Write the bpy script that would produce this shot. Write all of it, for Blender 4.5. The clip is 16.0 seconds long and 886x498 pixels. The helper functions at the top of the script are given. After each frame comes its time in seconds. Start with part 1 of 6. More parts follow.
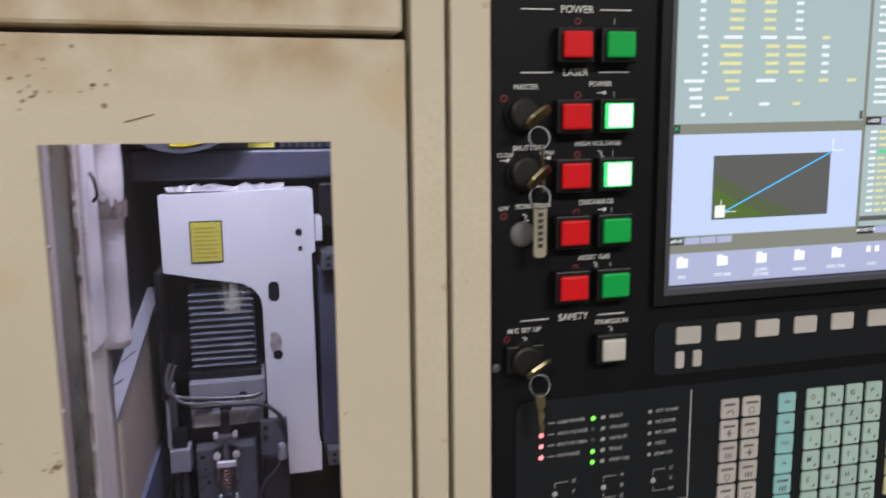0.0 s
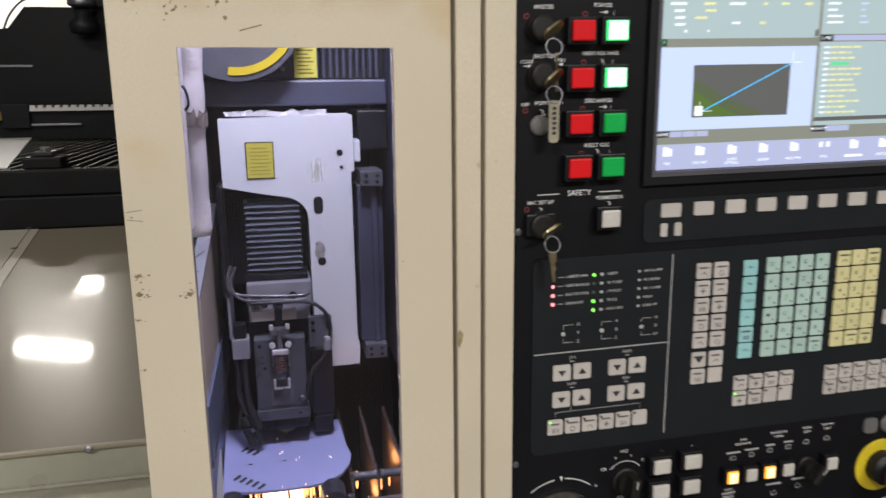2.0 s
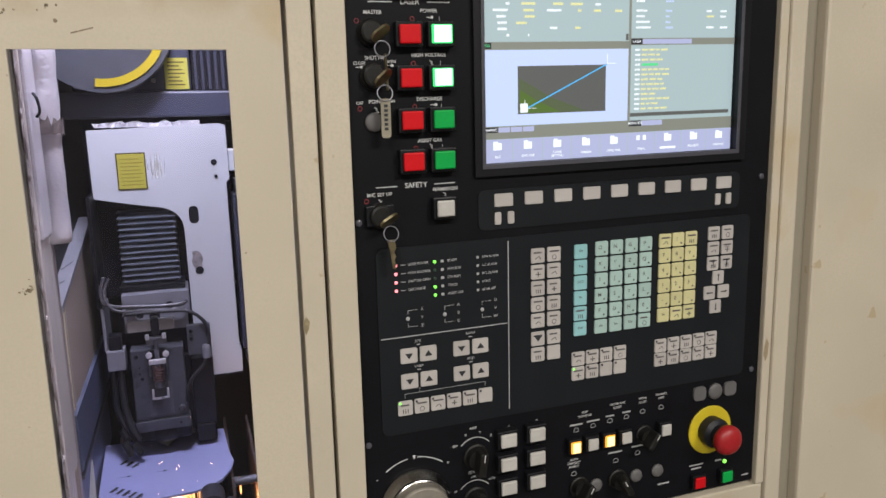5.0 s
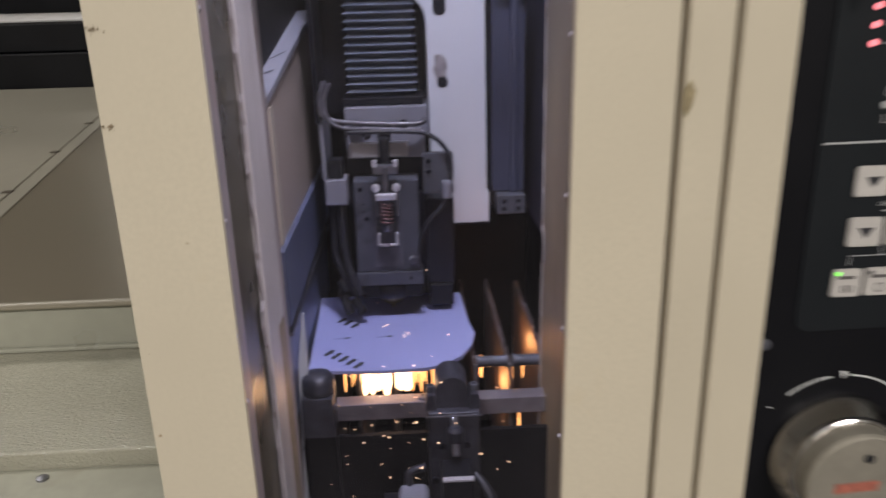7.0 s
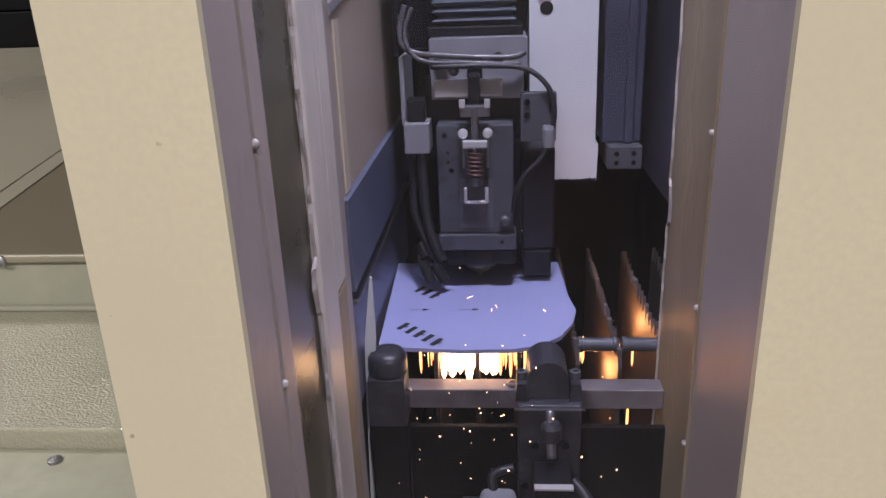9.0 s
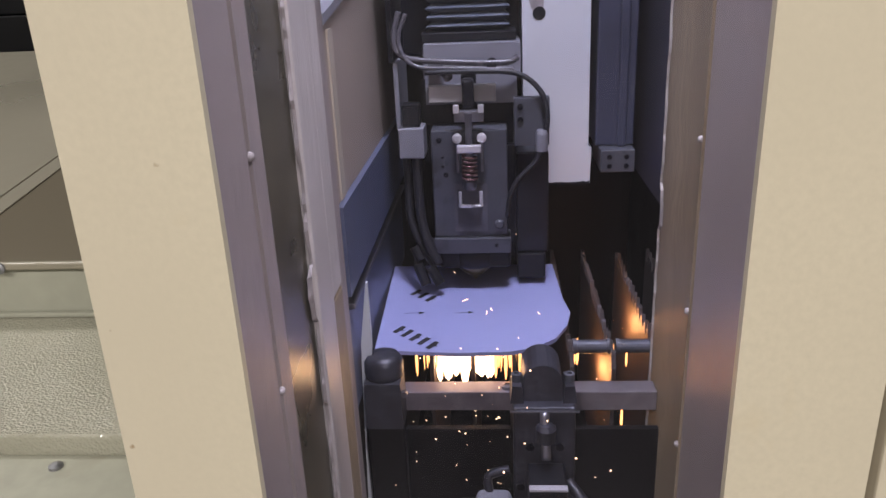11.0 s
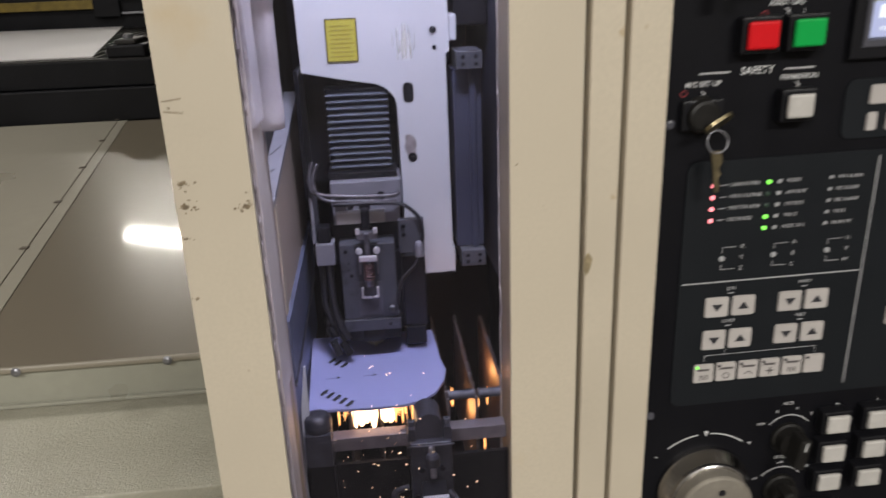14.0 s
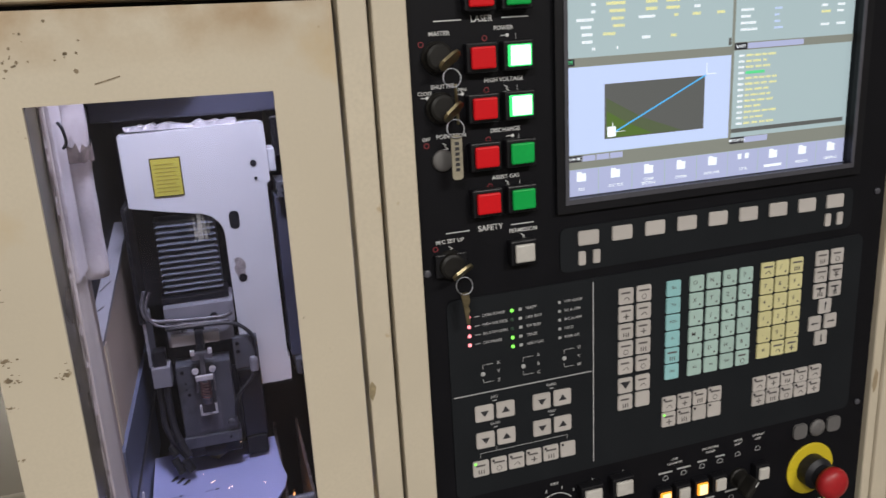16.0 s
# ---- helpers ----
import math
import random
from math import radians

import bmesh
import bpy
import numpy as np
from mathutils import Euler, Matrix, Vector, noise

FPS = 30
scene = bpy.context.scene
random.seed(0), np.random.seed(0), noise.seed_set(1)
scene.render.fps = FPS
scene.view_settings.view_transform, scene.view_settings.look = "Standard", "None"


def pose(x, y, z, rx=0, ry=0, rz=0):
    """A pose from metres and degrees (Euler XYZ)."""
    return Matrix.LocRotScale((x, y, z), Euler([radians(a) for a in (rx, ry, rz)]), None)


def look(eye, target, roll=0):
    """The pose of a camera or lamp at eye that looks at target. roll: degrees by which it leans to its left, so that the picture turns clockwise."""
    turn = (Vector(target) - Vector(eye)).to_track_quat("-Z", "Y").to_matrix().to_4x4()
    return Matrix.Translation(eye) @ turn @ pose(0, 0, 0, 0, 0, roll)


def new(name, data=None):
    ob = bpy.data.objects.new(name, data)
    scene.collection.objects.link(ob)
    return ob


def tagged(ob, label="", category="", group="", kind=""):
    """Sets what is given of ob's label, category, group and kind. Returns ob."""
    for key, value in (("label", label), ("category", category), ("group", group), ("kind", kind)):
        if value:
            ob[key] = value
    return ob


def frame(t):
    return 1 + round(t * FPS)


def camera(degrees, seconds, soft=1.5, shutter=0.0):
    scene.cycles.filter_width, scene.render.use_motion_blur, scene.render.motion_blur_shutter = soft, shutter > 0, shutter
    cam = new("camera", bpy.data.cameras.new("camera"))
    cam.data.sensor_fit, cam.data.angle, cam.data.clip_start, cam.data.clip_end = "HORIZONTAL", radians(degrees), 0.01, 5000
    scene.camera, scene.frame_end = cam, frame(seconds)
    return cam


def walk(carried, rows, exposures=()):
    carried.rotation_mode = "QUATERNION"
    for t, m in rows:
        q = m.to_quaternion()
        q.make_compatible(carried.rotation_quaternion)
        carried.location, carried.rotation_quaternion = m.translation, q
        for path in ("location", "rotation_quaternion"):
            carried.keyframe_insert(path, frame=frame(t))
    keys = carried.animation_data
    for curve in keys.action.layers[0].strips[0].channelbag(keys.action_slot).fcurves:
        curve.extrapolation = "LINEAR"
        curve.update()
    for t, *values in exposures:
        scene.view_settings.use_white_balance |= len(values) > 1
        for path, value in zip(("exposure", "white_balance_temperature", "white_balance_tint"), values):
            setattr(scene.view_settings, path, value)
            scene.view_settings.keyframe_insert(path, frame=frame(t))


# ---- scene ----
cam = camera(61.1, 16.0, shutter=0.5)
PATH = [
    (0, (0.017, 0.02, 1.4), (0.478, 1.944, 1.105), -0.6),
    (0.5, (-0.041, -0.01, 1.382), (0.393, 1.914, 1.05), -0.3),
    (1, (-0.059, -0.023, 1.362), (0.322, 1.903, 0.981), -0.1),
    (1.5, (-0.053, -0.06, 1.356), (0.32, 1.862, 0.948), -0.5),
    (2, (-0.039, -0.126, 1.362), (0.386, 1.785, 0.954), -0.6),
    (2.5, (-0.027, -0.191, 1.371), (0.478, 1.703, 0.973), -1.4),
    (3, (-0.001, -0.225, 1.366), (0.567, 1.659, 1.011), -1.9),
    (5.5, (0.020, -0.158, 1.320), (0.662, 1.705, 0.953), -1.2),
    (6, (0.023, -0.064, 1.281), (0.647, 1.784, 0.801), 0.1),
    (6.5, (-0.005, 0.035, 1.238), (0.424, 1.896, 0.644), 0.1),
    (7, (-0.018, 0.149, 1.195), (0.065, 2.041, 0.551), -1.5),
    (7.5, (-0.016, 0.223, 1.162), (-0.127, 2.105, 0.495), -2.0),
    (8, (-0.016, 0.262, 1.138), (-0.166, 2.131, 0.443), -1.9),
    (8.5, (-0.019, 0.276, 1.131), (-0.177, 2.145, 0.435), -2.1),
    (9, (-0.022, 0.278, 1.131), (-0.174, 2.147, 0.436), -2.2),
    (11.5, (-0.018, 0.268, 1.146), (-0.161, 2.135, 0.443), -2.7),
    (12, (-0.017, 0.252, 1.157), (-0.152, 2.118, 0.45), -2.8),
    (12.5, (-0.012, 0.217, 1.173), (-0.13, 2.087, 0.473), -2.7),
    (13, (-0.017, 0.151, 1.228), (-0.063, 2.021, 0.521), -2.4),
    (13.5, (-0.024, 0.083, 1.291), (0.018, 1.957, 0.588), -2.2),
    (14, (-0.029, 0.022, 1.338), (0.139, 1.897, 0.654), -2.2),
    (14.5, (-0.017, -0.028, 1.376), (0.306, 1.846, 0.736), -2.1),
    (15, (-0.002, -0.044, 1.405), (0.404, 1.827, 0.828), -3.7),
    (15.5, (0.007, -0.067, 1.424), (0.492, 1.804, 0.883), -3.3),
    (16, (0.015, -0.079, 1.421), (0.557, 1.781, 0.906), -3.2),
]
walk(cam, [(t, look(eye, target, roll)) for t, eye, target, roll in PATH],
     exposures=[(0.0, -0.08), (0.5, -0.02), (1.5, 0.10), (3.0, 0.06), (5.5, 0.0), (6.5, -0.02), (7.0, 0.0), (7.5, 0.15), (9.0, 0.20), (11.5, 0.25), (13.0, 0.16), (14.0, 0.03), (15.0, -0.03), (16.0, -0.08)])

# ---- world and lights ----
world = bpy.data.worlds.new("world")
scene.world = world
world.use_nodes = True
world.node_tree.nodes["Background"].inputs[0].default_value = (0.75, 0.85, 1.0, 1)
world.node_tree.nodes["Background"].inputs[1].default_value = 0.05


def area_lamp(name, at, target, sx, sy, watts, colour):
    d = bpy.data.lights.new(name, "AREA")
    d.shape, d.size, d.size_y, d.energy, d.color = "RECTANGLE", sx, sy, watts, colour
    o = new(name, d)
    o.matrix_world = look(at, target)
    return o


WARM, COOL = (1.0, 0.962, 0.91), (0.83, 0.87, 1.0)
area_lamp("ceiling_tube_lamp", (-1.1, -2.1, 3.1), (-0.9, -1.6, 0), 1.2, 0.4, 92, WARM)
area_lamp("ceiling_tube_lamp", (1.3, -2.3, 3.1), (1.1, -1.8, 0), 1.2, 0.4, 92, WARM)
area_lamp("ceiling_tube_lamp", (-2.0, 1.9, 3.1), (-2.0, 1.9, 0), 1.2, 0.3, 45, WARM)
# unseen lamp, added to brighten the far wall
area_lamp("ceiling_tube_lamp", (-4.0, 11.0, 3.4), (-4.0, 12.6, 1.6), 1.2, 0.3, 150, WARM)
# the cabinet's own work light, high up inside, behind the door's upper edge
area_lamp("work_lamp", (0.03, 0.72, 1.92), (0.02, 1.08, 1.05), 0.20, 0.08, 11.0, COOL)
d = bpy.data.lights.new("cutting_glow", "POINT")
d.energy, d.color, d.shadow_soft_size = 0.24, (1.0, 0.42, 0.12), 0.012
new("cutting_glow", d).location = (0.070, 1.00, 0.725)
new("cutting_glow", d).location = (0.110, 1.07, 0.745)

# ---- materials ----


def material(name, colour, rough=0.5, metal=0.0, var=0.12, scale=14.0, fine=220.0, bump=0.05, stain=None, stain_at=0.62, stain_scale=5.0,
             spots=None, spot_at=0.7, spot_scale=90.0, coat=0.0, emit=0.0, rough_var=0.12, spec=0.5, random_tint=0.0, stretch=(1, 1, 1), rust=None):
    """Painted or bare surface: two scales of mottling, stains, specks and a fine relief."""
    m = bpy.data.materials.new(name)
    m.use_nodes = True
    nt = m.node_tree
    b = nt.nodes["Principled BSDF"]
    link = nt.links.new
    tc = nt.nodes.new("ShaderNodeTexCoord")
    mp = nt.nodes.new("ShaderNodeMapping")
    mp.inputs["Scale"].default_value = stretch
    link(tc.outputs["Object"], mp.inputs["Vector"])

    def noise_tex(sc, detail=4.0):
        n = nt.nodes.new("ShaderNodeTexNoise")
        n.inputs["Scale"].default_value, n.inputs["Detail"].default_value = sc, detail
        link(mp.outputs[0], n.inputs["Vector"])
        return n.outputs["Fac"]

    def ramp(fac, lo, hi):
        r = nt.nodes.new("ShaderNodeMapRange")
        r.inputs["From Min"].default_value, r.inputs["From Max"].default_value = lo, hi
        link(fac, r.inputs["Value"])
        return r.outputs[0]

    def mix(fac, a, c, mode="MIX"):
        x = nt.nodes.new("ShaderNodeMix")
        x.data_type, x.blend_type = "RGBA", mode
        for sock, v in ((x.inputs["Factor"], fac), (x.inputs["A"], a), (x.inputs["B"], c)):
            if isinstance(v, (int, float)):
                sock.default_value = v
            elif isinstance(v, tuple):
                sock.default_value = (*v, 1)
            else:
                link(v, sock)
        return x.outputs["Result"]

    big, small = noise_tex(scale), noise_tex(fine, 2.0)
    dark = tuple(c * (1 - 2 * var) for c in colour)
    light = tuple(min(1.0, c * (1 + var)) for c in colour)
    col = mix(ramp(big, 0.3, 0.7), dark, light)
    col = mix(ramp(small, 0.35, 0.75), col, tuple(c * (1 - var) for c in colour))
    if stain:
        col = mix(ramp(noise_tex(stain_scale, 8.0), stain_at, stain_at + 0.12), col, stain)
    if spots:
        col = mix(ramp(noise_tex(spot_scale, 3.0), spot_at, spot_at + 0.03), col, spots)
    if rust:
        z0, z1, rust_col = rust
        sx = nt.nodes.new("ShaderNodeSeparateXYZ")
        link(tc.outputs["Object"], sx.inputs[0])
        mul = nt.nodes.new("ShaderNodeMath")
        mul.operation = "MULTIPLY"
        link(ramp(sx.outputs["Z"], z0, z1), mul.inputs[0])
        link(ramp(noise_tex(22.0, 8.0), 0.36, 0.68), mul.inputs[1])
        col = mix(mul.outputs[0], col, rust_col)
    if random_tint:
        oi = nt.nodes.new("ShaderNodeObjectInfo")
        hs = nt.nodes.new("ShaderNodeHueSaturation")
        link(ramp(oi.outputs["Random"], -1.0, 2.0), hs.inputs["Value"])
        rr = nt.nodes.new("ShaderNodeMapRange")
        rr.inputs["To Min"].default_value, rr.inputs["To Max"].default_value = 1 - random_tint, 1 + random_tint
        link(oi.outputs["Random"], rr.inputs["Value"])
        link(rr.outputs[0], hs.inputs["Value"])
        link(col, hs.inputs["Color"])
        col = hs.outputs[0]
    link(col, b.inputs["Base Color"])
    rv = nt.nodes.new("ShaderNodeMapRange")
    rv.inputs["To Min"].default_value, rv.inputs["To Max"].default_value = max(0.02, rough - rough_var), min(1.0, rough + rough_var)
    link(big, rv.inputs["Value"])
    link(rv.outputs[0], b.inputs["Roughness"])
    b.inputs["Metallic"].default_value = metal
    b.inputs["Specular IOR Level"].default_value = spec
    b.inputs["Coat Weight"].default_value = coat
    if bump:
        bp = nt.nodes.new("ShaderNodeBump")
        bp.inputs["Strength"].default_value, bp.inputs["Distance"].default_value = bump, 0.002
        link(small, bp.inputs["Height"])
        link(bp.outputs[0], b.inputs["Normal"])
    if emit:
        link(col, b.inputs["Emission Color"])
        b.inputs["Emission Strength"].default_value = emit
    return m


def glow(name, colour, strength):
    m = bpy.data.materials.new(name)
    m.use_nodes = True
    b = m.node_tree.nodes["Principled BSDF"]
    b.inputs["Base Color"].default_value = (*[c * 0.3 for c in colour], 1)
    b.inputs["Emission Color"].default_value = (*colour, 1)
    b.inputs["Emission Strength"].default_value = strength
    b.inputs["Roughness"].default_value = 0.35
    return m


def pane_material(name, tint, gloss=1.0, haze_share=0.0):
    """Clear sheet with a Fresnel gloss; fine scratches and added haze share one milky diffuse mix."""
    m = bpy.data.materials.new(name)
    m.use_nodes = True
    nt = m.node_tree
    nt.nodes.remove(nt.nodes["Principled BSDF"])
    tr, gl = nt.nodes.new("ShaderNodeBsdfTransparent"), nt.nodes.new("ShaderNodeBsdfGlossy")
    fr, mx = nt.nodes.new("ShaderNodeFresnel"), nt.nodes.new("ShaderNodeMixShader")
    tr.inputs[0].default_value, gl.inputs["Roughness"].default_value, fr.inputs[0].default_value = (*tint, 1), 0.06, 1.45
    sc = nt.nodes.new("ShaderNodeMath")
    sc.operation = "MULTIPLY"
    sc.inputs[1].default_value = gloss
    nt.links.new(fr.outputs[0], sc.inputs[0])
    nt.links.new(sc.outputs[0], mx.inputs[0])
    # diffuse mix adds a haze that lifts the darks behind the pane
    df, worn = nt.nodes.new("ShaderNodeBsdfDiffuse"), nt.nodes.new("ShaderNodeMixShader")
    ns, rg = nt.nodes.new("ShaderNodeTexNoise"), nt.nodes.new("ShaderNodeMapRange")
    ns.inputs["Scale"].default_value, ns.inputs["Detail"].default_value = 14.0, 6.0
    rg.inputs["From Min"].default_value, rg.inputs["From Max"].default_value = 0.35, 0.75
    rg.inputs["To Min"].default_value, rg.inputs["To Max"].default_value = haze_share * 0.6, haze_share * 2.0
    df.inputs[0].default_value = (0.62, 0.60, 0.68, 1)
    nt.links.new(ns.outputs["Fac"], rg.inputs["Value"])
    nt.links.new(rg.outputs[0], worn.inputs[0])
    nt.links.new(tr.outputs[0], worn.inputs[1])
    nt.links.new(df.outputs[0], worn.inputs[2])
    nt.links.new(worn.outputs[0], mx.inputs[1])
    nt.links.new(gl.outputs[0], mx.inputs[2])
    nt.links.new(mx.outputs[0], nt.nodes["Material Output"].inputs[0])
    return m


CREAM = material("cream_paint", (0.56, 0.495, 0.388), 0.42, var=0.07, scale=4.5, fine=300, bump=0.04, spots=(0.44, 0.35, 0.23), spot_at=0.70, spot_scale=38, stain=(0.50, 0.40, 0.26), stain_at=0.58, stain_scale=6)
CREAM_TOP = material("cream_paint_spotted", (0.56, 0.495, 0.388), 0.42, var=0.06, scale=3.5, fine=340, bump=0.04, stain=(0.50, 0.39, 0.24), stain_at=0.60, stain_scale=9,
                     spots=(0.26, 0.17, 0.09), spot_at=0.75, spot_scale=75, rust=(1.368, 1.412, (0.33, 0.21, 0.10)))
GAP = material("gap_rubber_seal", (0.012, 0.008, 0.005), 0.8)
BLACK = material("black_panel_paint", (0.0045, 0.0045, 0.0065), 0.55, spec=0.16, var=0.1, scale=40, fine=500, bump=0.03)
OVERLAY = material("charcoal_overlay_film", (0.0100, 0.0118, 0.0145), 0.5, spec=0.2, var=0.06, scale=25, fine=600, bump=0.02)
BEZEL = material("dark_bezel", (0.008, 0.008, 0.010), 0.4, spec=0.25, var=0.05)
BEZEL_EDGE = material("grey_bezel_edge", (0.07, 0.07, 0.085), 0.35, var=0.08)
WHITE_INK = material("white_ink", (0.62, 0.62, 0.62), 0.6, var=0.03, bump=0)
GREY_INK = material("grey_ink", (0.40, 0.40, 0.41), 0.6, var=0.03, bump=0)
KEY_INK = material("key_print_ink", (0.10, 0.09, 0.09), 0.6, var=0.03, bump=0)
DARK_INK = material("dark_ink", (0.02, 0.02, 0.025), 0.6, var=0.03, bump=0)
RED_INK = material("red_ink", (0.19, 0.018, 0.024), 0.6, var=0.03, bump=0)
KEY_GREY = material("light_grey_key", (0.46, 0.43, 0.41), 0.5, var=0.05, scale=80, random_tint=0.06)
KEY_CYAN = material("cyan_key", (0.27, 0.52, 0.54), 0.5, var=0.05, scale=80, random_tint=0.06)
KEY_MINT = material("pale_green_key", (0.38, 0.52, 0.48), 0.5, var=0.05, scale=80, random_tint=0.06)
KEY_YELLOW = material("pale_yellow_key", (0.60, 0.56, 0.30), 0.5, var=0.05, scale=80, random_tint=0.06)
BUTTON_WHITE = material("greyish_white_button", (0.50, 0.48, 0.45), 0.4, var=0.06, scale=90, random_tint=0.05)
# caps of unlit buttons, brightened with a faint added glow
BUTTON_RED = material("red_button_cap_faint_glow", (0.50, 0.006, 0.010), 0.45, spec=0.2, var=0.06, emit=0.22)
BUTTON_GREEN = material("green_button_cap_faint_glow", (0.004, 0.30, 0.055), 0.45, spec=0.2, var=0.06, emit=0.2)
LIT_GREEN = glow("lit_green_rim", (0.05, 1.0, 0.22), 1.0)
LIT_WHITE = glow("lit_white_cap", (0.85, 1.0, 0.93), 1.6)
LIT_AMBER = glow("lit_amber_rim", (1.0, 0.38, 0.03), 1.3)
LIT_YELLOW = glow("lit_yellow_cap", (1.0, 0.85, 0.40), 1.5)
LED_RED = glow("red_led", (1.0, 0.25, 0.28), 2.2)
LED_GREEN = glow("green_led", (0.25, 1.0, 0.10), 1.5)
LED_OFF = material("unlit_led", (0.02, 0.05, 0.03), 0.4)
CHROME = material("worn_chrome", (0.55, 0.53, 0.52), 0.22, metal=1.0, var=0.08, scale=60, bump=0.02)
BRIGHT = material("bright_plated_steel", (0.80, 0.79, 0.80), 0.30, metal=0.45, var=0.05, scale=60, bump=0.02)
STEEL = material("machined_steel", (0.33, 0.33, 0.36), 0.38, metal=0.9, var=0.15, scale=50)
DULL_STEEL = material("grey_oiled_steel", (0.040, 0.040, 0.050), 0.42, metal=0.6, var=0.2, scale=40, stain=(0.05, 0.05, 0.06))
BRASS = material("worn_key_brass", (0.30, 0.25, 0.15), 0.35, metal=0.9, var=0.2, scale=120)
KNOB = material("dark_grey_knob", (0.012, 0.011, 0.010), 0.5, spec=0.3, var=0.2, scale=100)
PLUG = material("grey_blank_plug", (0.12, 0.115, 0.115), 0.6, var=0.08)
DIAL = material("champagne_dial", (0.36, 0.33, 0.28), 0.42, metal=0.5, var=0.1, scale=60, stain=(0.28, 0.22, 0.17), stain_at=0.6, stain_scale=30)
ESTOP_RED = material("emergency_red", (0.34, 0.01, 0.014), 0.42, var=0.08)
YELLOW = material("signal_yellow", (0.62, 0.48, 0.02), 0.5, var=0.08)
TAUPE = material("taupe_frame_metal", (0.43, 0.375, 0.345), 0.45, metal=0.1, var=0.10, scale=6, fine=160, bump=0.03, stain=(0.36, 0.27, 0.22), stain_at=0.64, stain_scale=14, stretch=(1, 1, 0.35))
TAN = material("dirty_tan_strip", (0.34, 0.27, 0.175), 0.5, var=0.2, scale=16, stain=(0.15, 0.12, 0.07), stain_at=0.54, stain_scale=9, stretch=(1, 1, 0.3))
# opaque olive stands in for the outside table mirrored in dirty side glass
OLIVE = material("grimy_glass_olive_reflection", (0.12, 0.108, 0.068), 0.3, var=0.3, scale=12, stain=(0.16, 0.145, 0.09), stain_at=0.6, stain_scale=18)
SEALANT = material("old_grey_sealant", (0.42, 0.38, 0.35), 0.6, var=0.2, scale=60, bump=0.3)
ALU = material("dull_aluminium", (0.70, 0.66, 0.61), 0.45, metal=0.15, var=0.15, scale=20, stretch=(1, 1, 0.2))
WHITE_HOUSING = material("white_housing_paint", (0.696, 0.720, 0.740), 0.42, var=0.05, scale=9, fine=260, bump=0.05, stain=(0.45, 0.40, 0.38), stain_at=0.68, stain_scale=8)
TAPE = material("white_wrapped_duct", (0.68, 0.66, 0.68), 0.4, var=0.14, scale=22, bump=0.5, stain=(0.25, 0.20, 0.18), stain_at=0.62, stain_scale=20)
HEAD_GREY = material("dark_grey_head_paint", (0.092, 0.096, 0.112), 0.42, var=0.12, scale=30, stain=(0.03, 0.03, 0.035), stain_at=0.6, stain_scale=25)
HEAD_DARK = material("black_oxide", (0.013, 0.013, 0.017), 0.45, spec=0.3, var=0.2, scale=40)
BLUE_GREY = material("blue_grey_paint", (0.062, 0.068, 0.105), 0.42, var=0.12, scale=10, stain=(0.05, 0.05, 0.07), stain_at=0.6, stain_scale=12)
BLUE_SIDE = material("light_blue_grey_paint", (0.125, 0.145, 0.225), 0.35, var=0.12, scale=12, stain=(0.09, 0.10, 0.15), stain_at=0.6, stain_scale=14)
BELLOWS = material("blue_grey_bellows", (0.085, 0.098, 0.125), 0.45, var=0.1, scale=60)
GREY_BOX = material("mid_grey_paint", (0.27, 0.27, 0.30), 0.45, var=0.08, scale=40)
HOSE = material("dark_grey_hose", (0.024, 0.024, 0.029), 0.45, var=0.1, scale=120)
CLEAR_HOSE = material("cloudy_plastic_hose", (0.11, 0.105, 0.115), 0.25, var=0.15, scale=60)
LABEL_YELLOW = material("yellow_label", (0.60, 0.55, 0.085), 0.45, var=0.05)
FILM = material("pale_blue_protective_film", (0.40, 0.42, 0.70), 0.20, var=0.04, scale=8, fine=120, bump=0.015)
DARK_BED = material("soot_and_shade_black_steel", (0.008, 0.0075, 0.0085), 0.6, spec=0.2, var=0.3, scale=20)
RUSTY = material("spattered_slat", (0.095, 0.080, 0.080), 0.55, metal=0.15, var=0.3, scale=60, bump=0.4)
# one cover paint; dark and bright reflections are put into two base colours
COVER = material("cover_paint_dark_reflection", (0.160, 0.134, 0.096), 0.31, var=0.06, scale=2.0, fine=30, bump=0.012, rough_var=0.05)
COVER_BRIGHT = material("cover_paint_bright_reflection", (0.33, 0.305, 0.245), 0.30, var=0.07, scale=2.0, fine=30, bump=0.02)
for m in (COVER, COVER_BRIGHT):
    lacquer = m.node_tree.nodes["Principled BSDF"].inputs
    lacquer["Coat Weight"].default_value, lacquer["Coat Roughness"].default_value = 0.7, 0.055
CLIP_BROWN = material("brown_seam_clip", (0.09, 0.07, 0.05), 0.5, var=0.2, scale=60)
CLAMP_STEEL = material("sooty_clamp_steel", (0.060, 0.060, 0.075), 0.42, metal=0.2, var=0.3, scale=50)
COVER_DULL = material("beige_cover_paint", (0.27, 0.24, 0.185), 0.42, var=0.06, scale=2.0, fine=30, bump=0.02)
COVER_FRONT = material("pale_green_grey_cover_paint", (0.335, 0.33, 0.27), 0.30, var=0.09, scale=7, fine=60, bump=0.02, stain=(0.27, 0.25, 0.19), stain_at=0.60, stain_scale=11)


